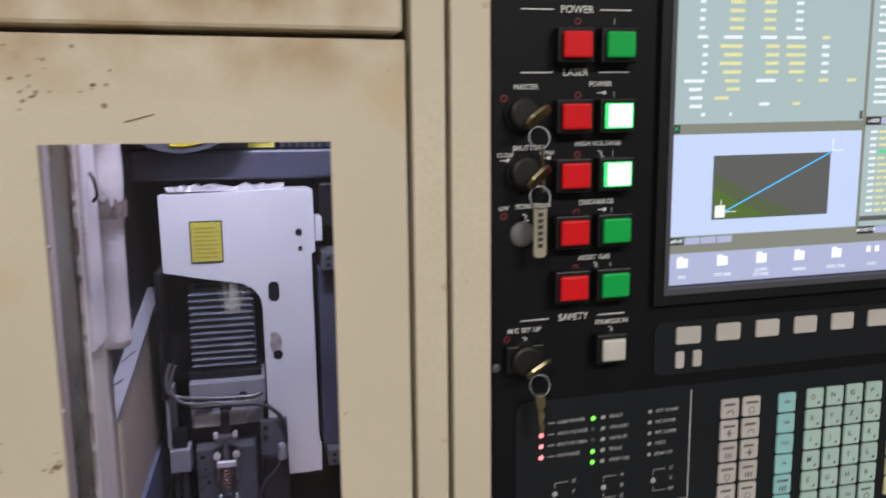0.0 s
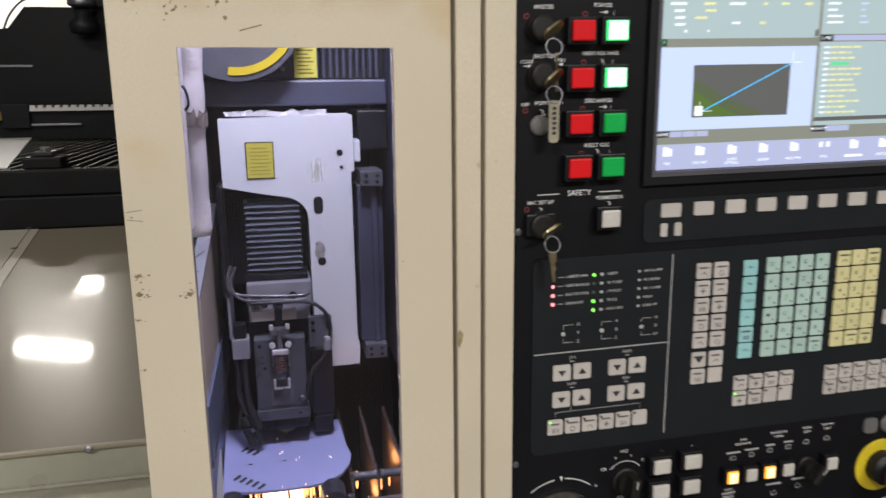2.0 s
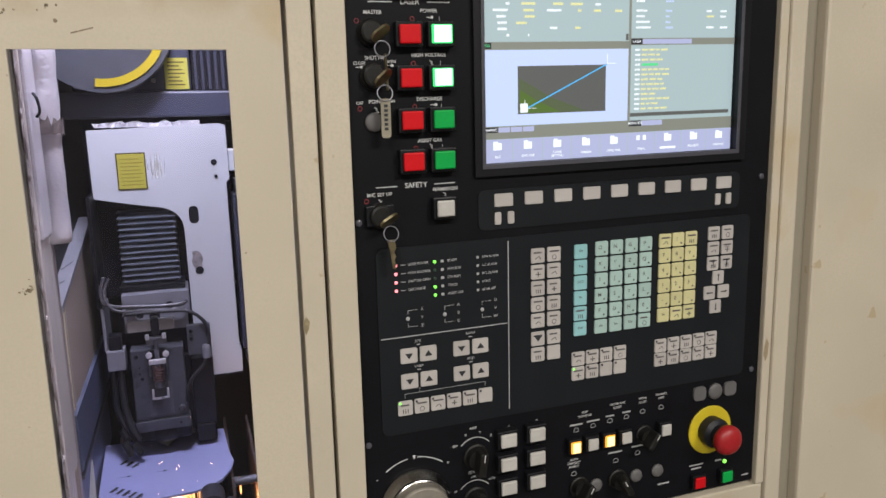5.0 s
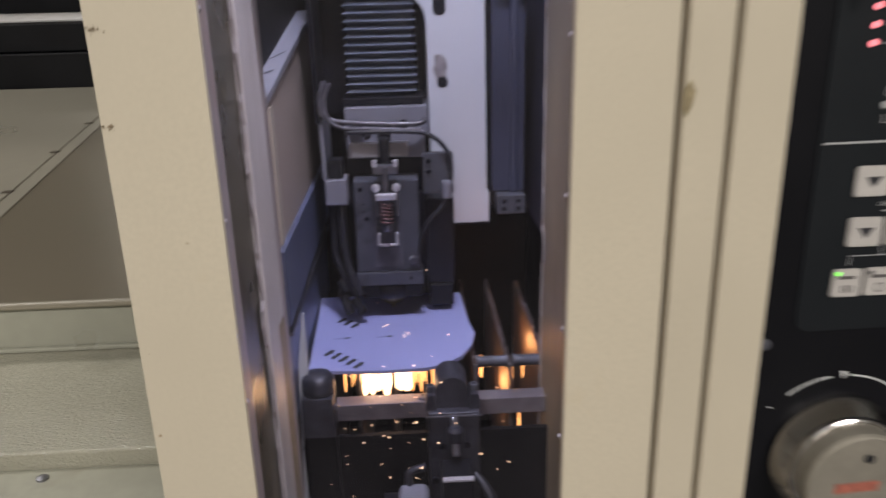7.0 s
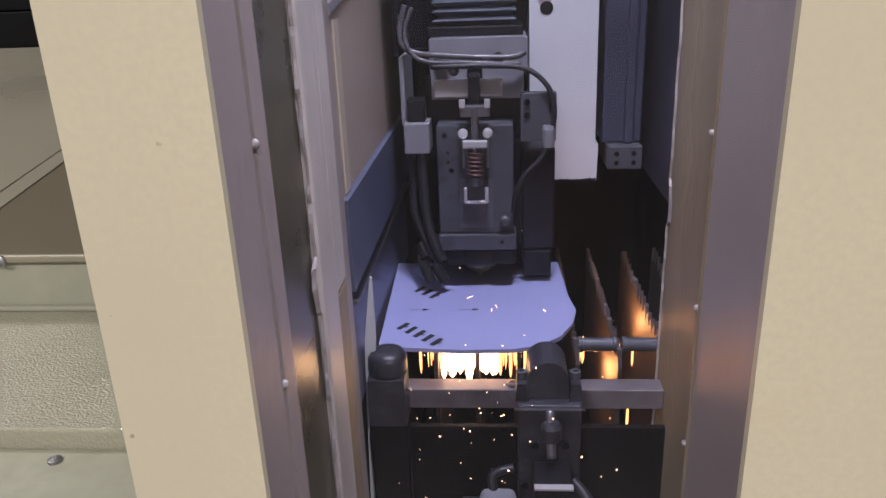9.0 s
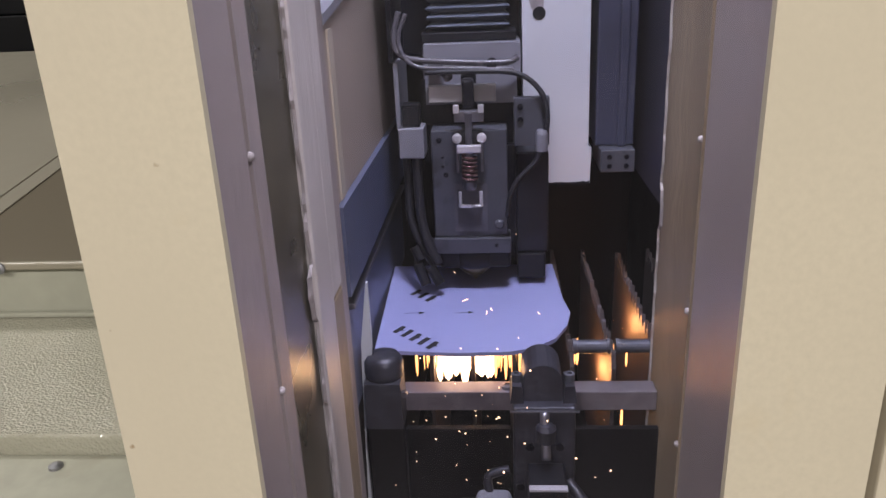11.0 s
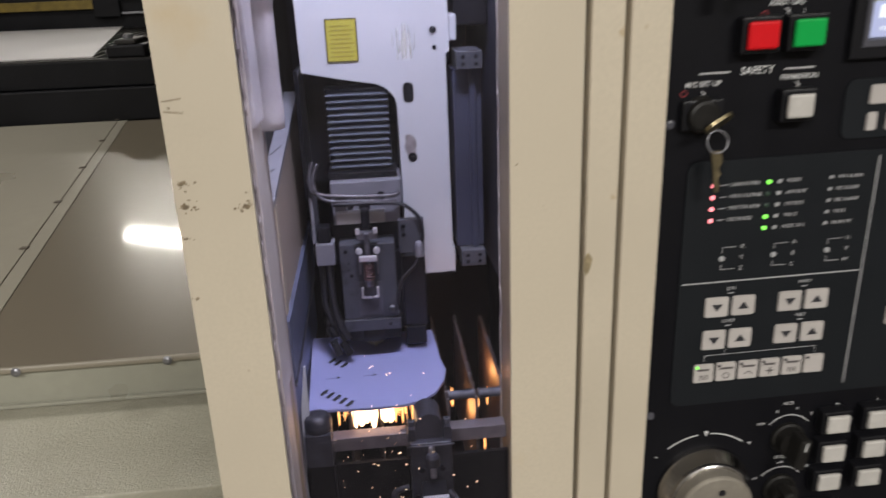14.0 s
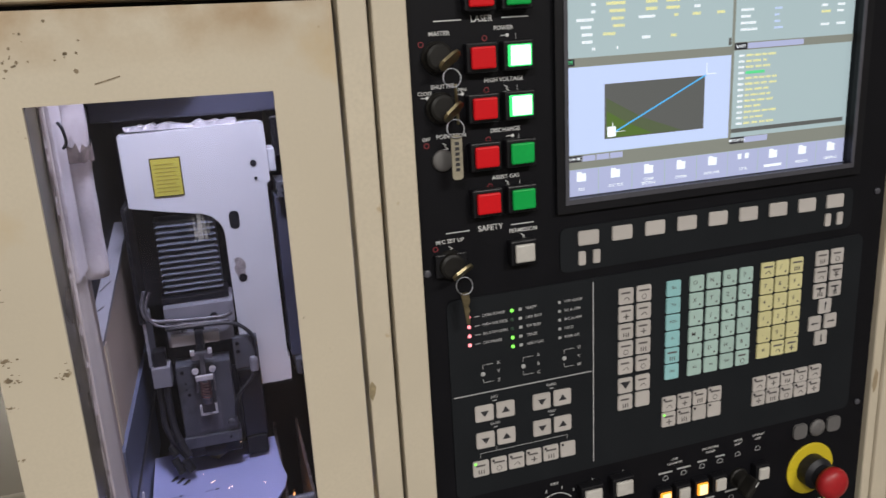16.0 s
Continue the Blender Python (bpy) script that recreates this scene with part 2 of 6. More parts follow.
def hammered(name, colour, cell=0.0021):
    """Hammer-finish enamel: shallow round dimples with crisp rims, each of its own size and tilt."""
    m = material(name, colour, 0.15, var=0.10, scale=6, fine=300, bump=0, rough_var=0.05, stain=tuple(c * 0.82 for c in colour), stain_at=0.6, stain_scale=9)
    nt = m.node_tree
    tc, vo, ns = nt.nodes.new("ShaderNodeTexCoord"), nt.nodes.new("ShaderNodeTexVoronoi"), nt.nodes.new("ShaderNodeTexNoise")
    vo.feature = "SMOOTH_F1"
    vo.inputs["Scale"].default_value, vo.inputs["Smoothness"].default_value = 1.0 / cell, 0.35
    ns.inputs["Scale"].default_value = 0.45 / cell
    add, bp = nt.nodes.new("ShaderNodeMath"), nt.nodes.new("ShaderNodeBump")
    nt.links.new(tc.outputs["Object"], vo.inputs["Vector"])
    nt.links.new(tc.outputs["Object"], ns.inputs["Vector"])
    nt.links.new(vo.outputs["Distance"], add.inputs[0])
    nt.links.new(ns.outputs["Fac"], add.inputs[1])
    bp.inputs["Strength"].default_value, bp.inputs["Distance"].default_value = 0.65, 0.0011
    nt.links.new(add.outputs[0], bp.inputs["Height"])
    nt.links.new(bp.outputs[0], nt.nodes["Principled BSDF"].inputs["Normal"])
    return m


HAMMERED = hammered("hammered_beige_paint", (0.36, 0.345, 0.275))
RAIL_BLACK = material("black_rail_paint", (0.008, 0.008, 0.010), 0.5, spec=0.2, var=0.2, scale=8)
SHEET_WHITE = material("white_sheet_stock", (0.62, 0.60, 0.60), 0.4, var=0.05, scale=3)
CONCRETE = material("grey_concrete_floor", (0.13, 0.12, 0.11), 0.6, var=0.15, scale=1.5, fine=40)
PLASTER = material("pale_workshop_wall", (0.48, 0.46, 0.42), 0.8, var=0.05, scale=0.8, fine=25)
SCREEN_GREY = glow("screen_blue_grey", (0.33, 0.42, 0.44), 1.06)
SCREEN_BAR = glow("screen_taupe_grey", (0.21, 0.22, 0.19), 0.95)
SCREEN_PALE = glow("screen_pale_blue", (0.50, 0.60, 0.86), 0.98)
SCREEN_KEYS = glow("screen_lavender_bar", (0.36, 0.39, 0.58), 1.06)
SCREEN_DARK = glow("screen_dark_grey", (0.098, 0.102, 0.098), 0.95)
SCREEN_GREEN = glow("screen_green", (0.085, 0.15, 0.03), 0.9)
SCREEN_OLIVE = glow("screen_olive", (0.088, 0.115, 0.06), 0.9)
SCREEN_WHITE = glow("screen_white", (0.85, 0.9, 0.95), 1.0)
SCREEN_YELLOW = glow("screen_yellow", (0.75, 0.72, 0.32), 1.0)
SCREEN_CYAN = glow("screen_cyan", (0.08, 0.42, 0.80), 1.0)
SCREEN_LIME = glow("screen_lime", (0.10, 0.62, 0.25), 1.0)
SCREEN_INK = glow("screen_ink", (0.03, 0.03, 0.04), 0.5)
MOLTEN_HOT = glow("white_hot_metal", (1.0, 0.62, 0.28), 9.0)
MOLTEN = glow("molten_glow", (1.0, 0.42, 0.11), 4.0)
SPARK = glow("spark_glow", (1.0, 0.62, 0.32), 7.0)
TUBE_GLOW = glow("fluorescent_diffuser", (1.0, 0.94, 0.84), 75.0)
ACRYLIC = pane_material("clear_violet_tinted_acrylic", (0.88, 0.86, 0.94), 0.35, 0.0035)

# ---- building helpers ----
BASE = {}


def thing(name, at, label, category, group="", kind=""):
    o = new(name)
    o.location = at
    o.empty_display_size = 0.02
    BASE[o] = Vector(at)
    return tagged(o, label, category, group, kind)


def part(name, bm, mat, parent=None, label="", at=None, category="", kind="", smooth=False, group=""):
    """One mesh object under parent. Built in world coordinates, or round its own origin where at is given."""
    me = bm
    if not isinstance(bm, bpy.types.Mesh):
        me = bpy.data.meshes.new(name)
        if smooth:
            for f in bm.faces:
                f.smooth = True
        base = BASE.get(parent, Vector((0, 0, 0)))
        if at is None:
            bmesh.ops.translate(bm, verts=bm.verts, vec=-base)
        bm.to_mesh(me)
        bm.free()
        me.materials.append(mat)
    o = new(name, me)
    base = BASE.get(parent, Vector((0, 0, 0)))
    o.parent = parent
    if at is not None:
        o.location = Vector(at) - base
        BASE[o] = Vector(at)
    else:
        BASE[o] = base
    return tagged(o, label, category, group, kind)


def box(x0, x1, y0, y1, z0, z1, bevel=0.0, seg=2, bm=None):
    own = bmesh.new()
    bmesh.ops.create_cube(own, size=1.0)
    bmesh.ops.scale(own, vec=(x1 - x0, y1 - y0, z1 - z0), verts=own.verts)
    bmesh.ops.translate(own, vec=((x0 + x1) / 2, (y0 + y1) / 2, (z0 + z1) / 2), verts=own.verts)
    if bevel:
        bmesh.ops.bevel(own, geom=list(own.edges), offset=bevel, segments=seg, affect="EDGES", profile=0.5)
    return merged(bm, own)


def merged(bm, own):
    if bm is None:
        return own
    me = bpy.data.meshes.new("tmp")
    own.to_mesh(me)
    bm.from_mesh(me)
    bpy.data.meshes.remove(me)
    own.free()
    return bm


def lathe(profile, at=(0, 0, 0), axis="z", n=32, bm=None):
    """Turned body: profile rows of (radius, height) along the axis; axis 'y' points to the viewer (-y)."""
    own = bmesh.new()
    rings = []
    for r, h in profile:
        ring = []
        for k in range(n):
            a = 2 * math.pi * k / n
            c, s = r * math.cos(a), r * math.sin(a)
            p = {"z": (c, s, h), "y": (c, -h, s), "x": (h, c, s)}[axis]
            ring.append(own.verts.new(Vector(p) + Vector(at)))
        rings.append(ring)
    for a, b in zip(rings, rings[1:]):
        for k in range(n):
            own.faces.new((a[k], a[(k + 1) % n], b[(k + 1) % n], b[k]))
    own.faces.new(rings[0][::-1])
    own.faces.new(rings[-1])
    bmesh.ops.recalc_face_normals(own, faces=own.faces)
    return merged(bm, own)


def prism(outline, y0, y1, bm=None, bevel=0.0):
    """A plate from an outline in x and z, between the depths y0 and y1."""
    own = bmesh.new()
    front = [own.verts.new((x, y0, z)) for x, z in outline]
    back = [own.verts.new((x, y1, z)) for x, z in outline]
    own.faces.new(front)
    own.faces.new(back[::-1])
    n = len(outline)
    for k in range(n):
        own.faces.new((front[k], back[k], back[(k + 1) % n], front[(k + 1) % n]))
    bmesh.ops.recalc_face_normals(own, faces=own.faces)
    if bevel:
        bmesh.ops.bevel(own, geom=[e for e in own.edges], offset=bevel, segments=2, affect="EDGES")
    return merged(bm, own)


def side_prism(outline, x0, x1, bm=None):
    """A plate from an outline in y and z, between x0 and x1."""
    own = bmesh.new()
    a = [own.verts.new((x0, y, z)) for y, z in outline]
    c = [own.verts.new((x1, y, z)) for y, z in outline]
    own.faces.new(a)
    own.faces.new(c[::-1])
    n = len(outline)
    for k in range(n):
        own.faces.new((a[k], c[k], c[(k + 1) % n], a[(k + 1) % n]))
    bmesh.ops.recalc_face_normals(own, faces=own.faces)
    return merged(bm, own)


def slab(outline, z0, z1, bm=None):
    own = bmesh.new()
    lo = [own.verts.new((x, y, z0)) for x, y in outline]
    hi = [own.verts.new((x, y, z1)) for x, y in outline]
    own.faces.new(lo)
    own.faces.new(hi)
    n = len(outline)
    for k in range(n):
        own.faces.new((lo[k], hi[k], hi[(k + 1) % n], lo[(k + 1) % n]))
    bmesh.ops.recalc_face_normals(own, faces=own.faces)
    return merged(bm, own)


def tube(points, r, n=10, bm=None, closed=False, steps=8):
    """A round hose or wire along a smooth line through the points."""
    pts = [Vector(p) for p in points]
    line = []
    m = len(pts)
    span = m if closed else m - 1
    for i in range(span):
        p0, p1, p2, p3 = (pts[(i + k) % m] if closed else pts[min(max(i + k, 0), m - 1)] for k in (-1, 0, 1, 2))
        for s in range(steps):
            t = s / steps
            line.append(0.5 * ((2 * p1) + (p2 - p0) * t + (2 * p0 - 5 * p1 + 4 * p2 - p3) * t * t + (3 * p1 - p0 - 3 * p2 + p3) * t ** 3))
    if not closed:
        line.append(pts[-1])
    own = bmesh.new()
    rings = []
    ref = Vector((0.3, 0.9, 0.2)).normalized()
    count = len(line)
    for i, p in enumerate(line):
        d = (line[(i + 1) % count] - line[i - 1]) if closed else (line[min(i + 1, count - 1)] - line[max(i - 1, 0)])
        d.normalize()
        u = d.cross(ref).normalized()
        v = d.cross(u)
        rings.append([own.verts.new(p + r * (u * math.cos(2 * math.pi * k / n) + v * math.sin(2 * math.pi * k / n))) for k in range(n)])
    for i in range(count if closed else count - 1):
        a, b = rings[i], rings[(i + 1) % count]
        for k in range(n):
            own.faces.new((a[k], a[(k + 1) % n], b[(k + 1) % n], b[k]))
    if not closed:
        own.faces.new(rings[0])
        own.faces.new(rings[-1][::-1])
    bmesh.ops.recalc_face_normals(own, faces=own.faces)
    return merged(bm, own)


def rounded(x0, x1, z0, z1, r, n=5):
    out = []
    for cx, cz, a0 in ((x1 - r, z1 - r, 0), (x0 + r, z1 - r, 90), (x0 + r, z0 + r, 180), (x1 - r, z0 + r, 270)):
        for k in range(n + 1):
            a = radians(a0 + 90 * k / n)
            out.append((cx + r * math.cos(a), cz + r * math.sin(a)))
    return out


def holed(outline, hole, y0, y1):
    """A plate with one hole: both rings have the same number of points, in the same turn."""
    own = bmesh.new()
    rings = [[own.verts.new((x, y, z)) for x, z in ring] for ring in (outline, hole) for y in (y0, y1)]
    of, ob_, hf, hb = rings
    n = len(outline)
    for k in range(n):
        j = (k + 1) % n
        for q in ((of[k], of[j], hf[j], hf[k]), (ob_[k], hb[k], hb[j], ob_[j]), (of[k], ob_[k], ob_[j], of[j]), (hf[k], hf[j], hb[j], hb[k])):
            own.faces.new(q)
    bmesh.ops.recalc_face_normals(own, faces=own.faces)
    return own


def words(text, size, x, y, z, align="CENTER", bold=0.0, bm=None, squeeze=1.0):
    """Lettering that stands upright at depth y and faces the viewer; z is the middle of its height."""
    c = bpy.data.curves.new("tmp", "FONT")
    c.body, c.size, c.align_x, c.align_y, c.offset, c.resolution_u = text, size / 0.72, align, "CENTER", bold, 3
    o = bpy.data.objects.new("tmp", c)
    me = bpy.data.meshes.new_from_object(o)
    bpy.data.objects.remove(o)
    bpy.data.curves.remove(c)
    own = bmesh.new()
    own.from_mesh(me)
    bpy.data.meshes.remove(me)
    for v in own.verts:
        v.co = Vector((x + v.co.x * squeeze, y, z + v.co.y))
    return merged(bm, own)


def bar(x0, x1, y, z0, z1, bm=None):
    return box(x0, x1, y - 0.0001, y + 0.0001, z0, z1, bm=bm)

# ---- the room ----
part("floor", box(-7, 5, -4, 13, -0.05, 0.0), CONCRETE, label="grey concrete workshop floor", category="floor", kind="structure")
part("ceiling", box(-7, 5, -4, 13, 3.6, 3.7), PLASTER, label="pale workshop ceiling", category="ceiling", kind="structure")
for nm, b in (("wall_north", (-7, 5, 13, 13.2, 0, 3.6)), ("wall_south", (-7, 5, -4.2, -4, 0, 3.6)), ("wall_west", (-7.2, -7, -4, 13, 0, 3.6)), ("wall_east", (5, 5.2, -4, 13, 0, 3.6))):
    part(nm, box(*b), PLASTER, label="pale painted workshop wall", category="wall", kind="structure")


def turned(bm, cx, cy, degrees):
    """Turn a mesh about an upright axis through (cx, cy)."""
    c, s = math.cos(math.radians(degrees)), math.sin(math.radians(degrees))
    for v in bm.verts:
        dx, dy = v.co.x - cx, v.co.y - cy
        v.co.x, v.co.y = cx + c * dx - s * dy, cy + s * dx + c * dy
    return bm


for cx, cy, half in ((-1.97, 6.32, 0.31), (-2.07, 7.93, 0.18)):
    lamp = thing("ceiling_light", (cx, cy, 3.2), "fluorescent ceiling fixture hung over the workshop", "ceiling light", "fluorescent ceiling fixtures")
    part("housing", turned(box(cx - half - 0.04, cx + half + 0.04, cy - 0.16, cy + 0.16, 3.225, 3.30, 0.01), cx, cy, -20), GREY_BOX, lamp)
    part("diffuser", turned(box(cx - half, cx + half, cy - 0.065, cy + 0.065, 3.19, 3.2245, 0.008), cx, cy, -20), TUBE_GLOW, lamp)
    for sx in (-0.6 * half, 0.6 * half):
        part("hanger", turned(box(cx + sx - 0.006, cx + sx + 0.006, cy - 0.006, cy + 0.006, 3.3, 3.6), cx, cy, -20), STEEL, lamp)

# ---- the machine's cabinet ----
DOOR_Y = 0.497
cab = thing("machine_cabinet", (0.25, 0.9, 0), "cream painted sheet-metal enclosure of the laser cutting machine", "machine cabinet")
# column between door and control panel, pieces butted with dark gaps
part("column_strip", box(0.1125, 0.1345, 0.499, 0.560, 0.05, 2.0, 0.0012), CREAM, cab, "narrow cream pillar strip with a small dent")
part("frame_strip", box(0.1385, 0.1655, 0.500, 0.560, 0.05, 2.0, 0.0012), CREAM, cab)
part("gap_backing", box(0.100, 0.1660, 0.5605, 0.566, 0.05, 2.0), GAP, cab)
part("header_panel", box(-0.157, 0.1075, 0.499, 0.560, 1.4655, 2.0, 0.003), CREAM_TOP, cab, "cream panel over the door with rust specks")
part("gap_backing", box(-0.155, 0.107, 0.530, 0.560, 1.45, 1.4655), GAP, cab)
part("lower_panel", box(0.1655, 0.668, 0.505, 0.560, 0.05, 0.8755, 0.002), CREAM, cab)
part("right_strip", box(0.6565, 0.6685, 0.503, 0.560, 0.876, 2.0, 0.002), CREAM, cab)
part("right_strip", box(0.670, 0.693, 0.501, 0.560, 0.05, 2.0, 0.003), CREAM, cab, "cream strip beside the control panel, scuffed")
# the groove's shade is put in as a darker beige than the strips
part("recess_strip", box(0.6935, 0.7165, 0.512, 0.560, 0.05, 2.0), COVER_DULL, cab, "shallow groove between panels, shade put in as darker beige")
part("right_panel", box(0.717, 1.70, 0.497, 0.560, 0.05, 2.0, 0.004), CREAM, cab)
part("side_wall", box(1.69, 1.70, 0.5605, 2.0, 0.05, 2.0), CREAM, cab)
part("rear_panel", box(0.17, 1.69, 1.99, 2.0, 0.05, 2.0), CREAM, cab)
part("roof", box(-0.157, 1.70, 0.5605, 2.0, 2.0, 2.02), CREAM, cab)
part("inner_partition", box(0.166, 0.172, 0.567, 0.905, 0.05, 2.0), GAP, cab)
# dent and scuffs on the strips
dent = bmesh.new()
for k, (dx, dz) in enumerate(((0, 0.010), (0.0035, 0.004), (0.002, -0.004), (-0.001, -0.010), (-0.0035, -0.005), (-0.003, 0.005))):
    dent.verts.new((0.1148 + dx * 0.9, 0.4987, 1.1455 + dz * 0.9))
dent.faces.new(dent.verts)
part("chip_mark", dent, material("chipped_primer", (0.30, 0.24, 0.14), 0.7, var=0.2, scale=200), cab, "chipped paint mark on the strip")
scuff = bmesh.new()
for dx, dz in ((0, 0.016), (0.004, 0.008), (0.003, -0.006), (0, -0.014), (-0.003, -0.004), (-0.002, 0.006)):
    scuff.verts.new((0.6605 + dx, 0.5027, 1.05 + dz))
scuff.faces.new(scuff.verts)
part("scuff_mark", scuff, material("rubbed_paint", (0.36, 0.28, 0.18), 0.7, var=0.2, scale=200), cab)

# ---- the door with its window ----
door = thing("access_door", (-0.025, 0.50, 0.05), "closed cream cabinet door with a tall narrow acrylic window, chipped edges", "door")


def ring_pts(x0, x1, z0, z1):
    return [(x0, z0), (x1, z0), (x1, z1), (x0, z1)]


part("door_sheet", holed(ring_pts(-0.1565, 0.1078, 0.05, 1.4605), ring_pts(-0.1075, 0.0598, 0.60, 1.398), DOOR_Y, DOOR_Y + 0.004), CREAM_TOP, door, "cream painted door sheet with rust specks near the top")
part("door_edge", box(-0.1565, -0.1535, DOOR_Y + 0.0042, 0.525, 0.05, 1.4605), CREAM, door)
part("door_edge", box(0.1045, 0.1078, DOOR_Y + 0.0042, 0.525, 0.05, 1.4605), CREAM, door)
part("door_edge", box(-0.1534, 0.1044, DOOR_Y + 0.0042, 0.525, 1.4565, 1.4605), CREAM, door)
pane = part("window_pane", box(-0.135, 0.088, 0.5085, 0.5125, 0.58, 1.42), ACRYLIC, door, "clear acrylic pane, faintly violet, scratched")
pane.visible_shadow = False
HAZE = bpy.data.materials.new("hazy_scratch")
HAZE.use_nodes = True
HAZE.node_tree.nodes["Principled BSDF"].inputs["Base Color"].default_value = (0.46, 0.46, 0.53, 1)
HAZE.node_tree.nodes["Principled BSDF"].inputs["Roughness"].default_value = 0.6
HAZE.node_tree.nodes["Principled BSDF"].inputs["Alpha"].default_value = 0.35
scr = bmesh.new()
rng = random.Random(4)
for k in range(34):
    x = -0.0055 + rng.gauss(0, 0.0032)
    z0, z1 = 1.297 + rng.uniform(-0.008, 0.006), 1.305 + rng.uniform(0, 0.011) * (1 - abs(x + 0.0055) / 0.012)
    w, lean = rng.uniform(0.0002, 0.0008), rng.uniform(-0.0015, 0.002)
    yk = 0.5082 - 0.00001 * k
    scr.faces.new([scr.verts.new(p) for p in ((x - w, yk, z0), (x + w, yk, z0 + rng.uniform(-0.001, 0.001)), (x + lean, yk, z1))])
part("scratch", scr, HAZE, pane, "pale smeared scratches in the acrylic")
# chips along the door's free edge and by the window
CHIP = material("bare_brown_chip", (0.25, 0.19, 0.12), 0.7, var=0.3, scale=300)
for cx, cz, r in ((-0.151, 1.2205, 0.0048), (-0.151, 1.2055, 0.0052), (-0.1120, 1.2030, 0.0052), (-0.1115, 1.2125, 0.0014), (-0.1535, 1.1840, 0.0030), (-0.1520, 1.1415, 0.0026), (-0.151, 1.268, 0.0018), (0.064, 1.22, 0.0016),):
    r *= 0.8
    c = bmesh.new()
    for k in range(1 + int(r * 4000)):
        if k == 0:
            px, pz, q = cx, cz, 0.62 * r
        else:
            px, pz, q = cx + rng.gauss(0.3 * r if cx < -0.13 else -0.3 * r, 0.8 * r), cz + rng.gauss(0, 0.45 * r), rng.uniform(0.06, 0.30) * r
        px = max(-0.1555, min(-0.1085 if cx < 0 else 0.09, px))
        pts = []
        for j in range(9):
            a = 2 * math.pi * j / 9
            w = q * rng.uniform(0.55, 1.15)
            pts.append(c.verts.new((px + 1.25 * w * math.cos(a), DOOR_Y - 0.0003 - 0.00002 * k, pz + 0.75 * w * math.sin(a))))
        c.faces.new(pts)
    part("paint_chip", c, CHIP, door)
sc = bmesh.new()
for x0, z0, x1, z1, w in ((-0.060, 1.410, -0.043, 1.4145, 0.0010), (-0.155, 1.272, -0.143, 1.2735, 0.0006), (-0.155, 1.266, -0.143, 1.2645, 0.0006)):
    sc.faces.new([sc.verts.new(p) for p in ((x0, DOOR_Y - 0.0003, z0), (x1, DOOR_Y - 0.0003, z1), (x1, DOOR_Y - 0.0003, z1 + w), (x0, DOOR_Y - 0.0003, z0 + w))])
part("paint_scratch", sc, CHIP, door)
sp = bmesh.new()
for k in range(34):
    cx, cz = rng.gauss(-0.108, 0.026), rng.gauss(1.432, 0.011)
    if not (-0.15 < cx < 0.09 and 1.402 < cz < 1.455):
        continue
    r = rng.uniform(0.0004, 0.0016)
    sp.faces.new([sp.verts.new((cx + r * rng.uniform(0.6, 1.3) * math.cos(2 * math.pi * j / 7), DOOR_Y - 0.0003, cz + r * rng.uniform(0.6, 1.2) * math.sin(2 * math.pi * j / 7))) for j in range(7)])
tagged(part("rust_specks", sp, CHIP, door), kind="stuff")

# ---- the tunnel behind the door ----
LX, RX = -0.143, 0.125
tun = thing("cabinet_frame", (-0.01, 0.70, 0.05), "taupe metal frame lining the cabinet opening, old sealant", "frame")
part("right_wall", box(RX, RX + 0.03, 0.527, 0.793, 0.05, 2.0), TAUPE, tun, "smooth taupe metal lining, rubbed patches")
part("right_strip", box(RX - 0.002, RX + 0.03, 0.7935, 0.905, 0.05, 2.0), TAN, tun, "grimy tan edge strip")
part("left_wall", box(LX - 0.0125, LX, 0.527, 0.634, 0.05, 2.0), TAUPE, tun)
part("left_groove", box(LX - 0.0125, LX - 0.003, 0.6342, 0.640, 0.05, 2.0), GAP, tun)
part("left_lip", box(LX - 0.0125, LX, 0.6402, 0.660, 0.05, 2.0), TAUPE, tun)
part("side_glass", box(LX - 0.0125, LX - 0.0015, 0.6602, 0.727, 0.05, 2.0), OLIVE, tun, "grimy side glass strip, table's olive reflection put in as colour")
part("aluminium_strip", box(LX - 0.0125, LX + 0.004, 0.7272, 0.770, 0.05, 2.0, 0.002), ALU, tun, "dull aluminium edge profile")
part("edge_strip", box(LX - 0.0125, LX + 0.0032, 0.7718, 0.8030, 0.914, 2.0, 0.0015), ALU, tun)
part("edge_strip", box(LX - 0.0125, LX + 0.0030, 0.7718, 0.8030, 0.05, 0.9115, 0.0015), TAN, tun, "grimy tan lower edge strip")
part("edge_strip", box(LX - 0.0125, LX + 0.0024, 0.8045, 0.8240, 0.05, 2.0, 0.0015), TAUPE, tun)
part("dark_strip", box(LX - 0.0125, LX - 0.001, 0.8242, 0.8285, 0.05, 2.0), HEAD_DARK, tun)
for sx, zs in ((RX, (1.021, 0.890, 0.772, 1.16, 1.29)), (LX, (1.054, 0.918, 0.79, 1.19, 1.32))):
    for z in zs:
        s = 1 if sx < 0 else -1
        y = 0.637 if sx < 0 else 0.795
        off = 0.0 if sx < 0 else 0.002
        part("rivet", lathe([(0.0028, 0.0), (0.0025, 0.0014 * s), (0.0015, 0.0026 * s), (0.0001, 0.0029 * s)],
                            (sx - off if sx > 0 else sx, y, z), "x", 12), SEALANT, tun)
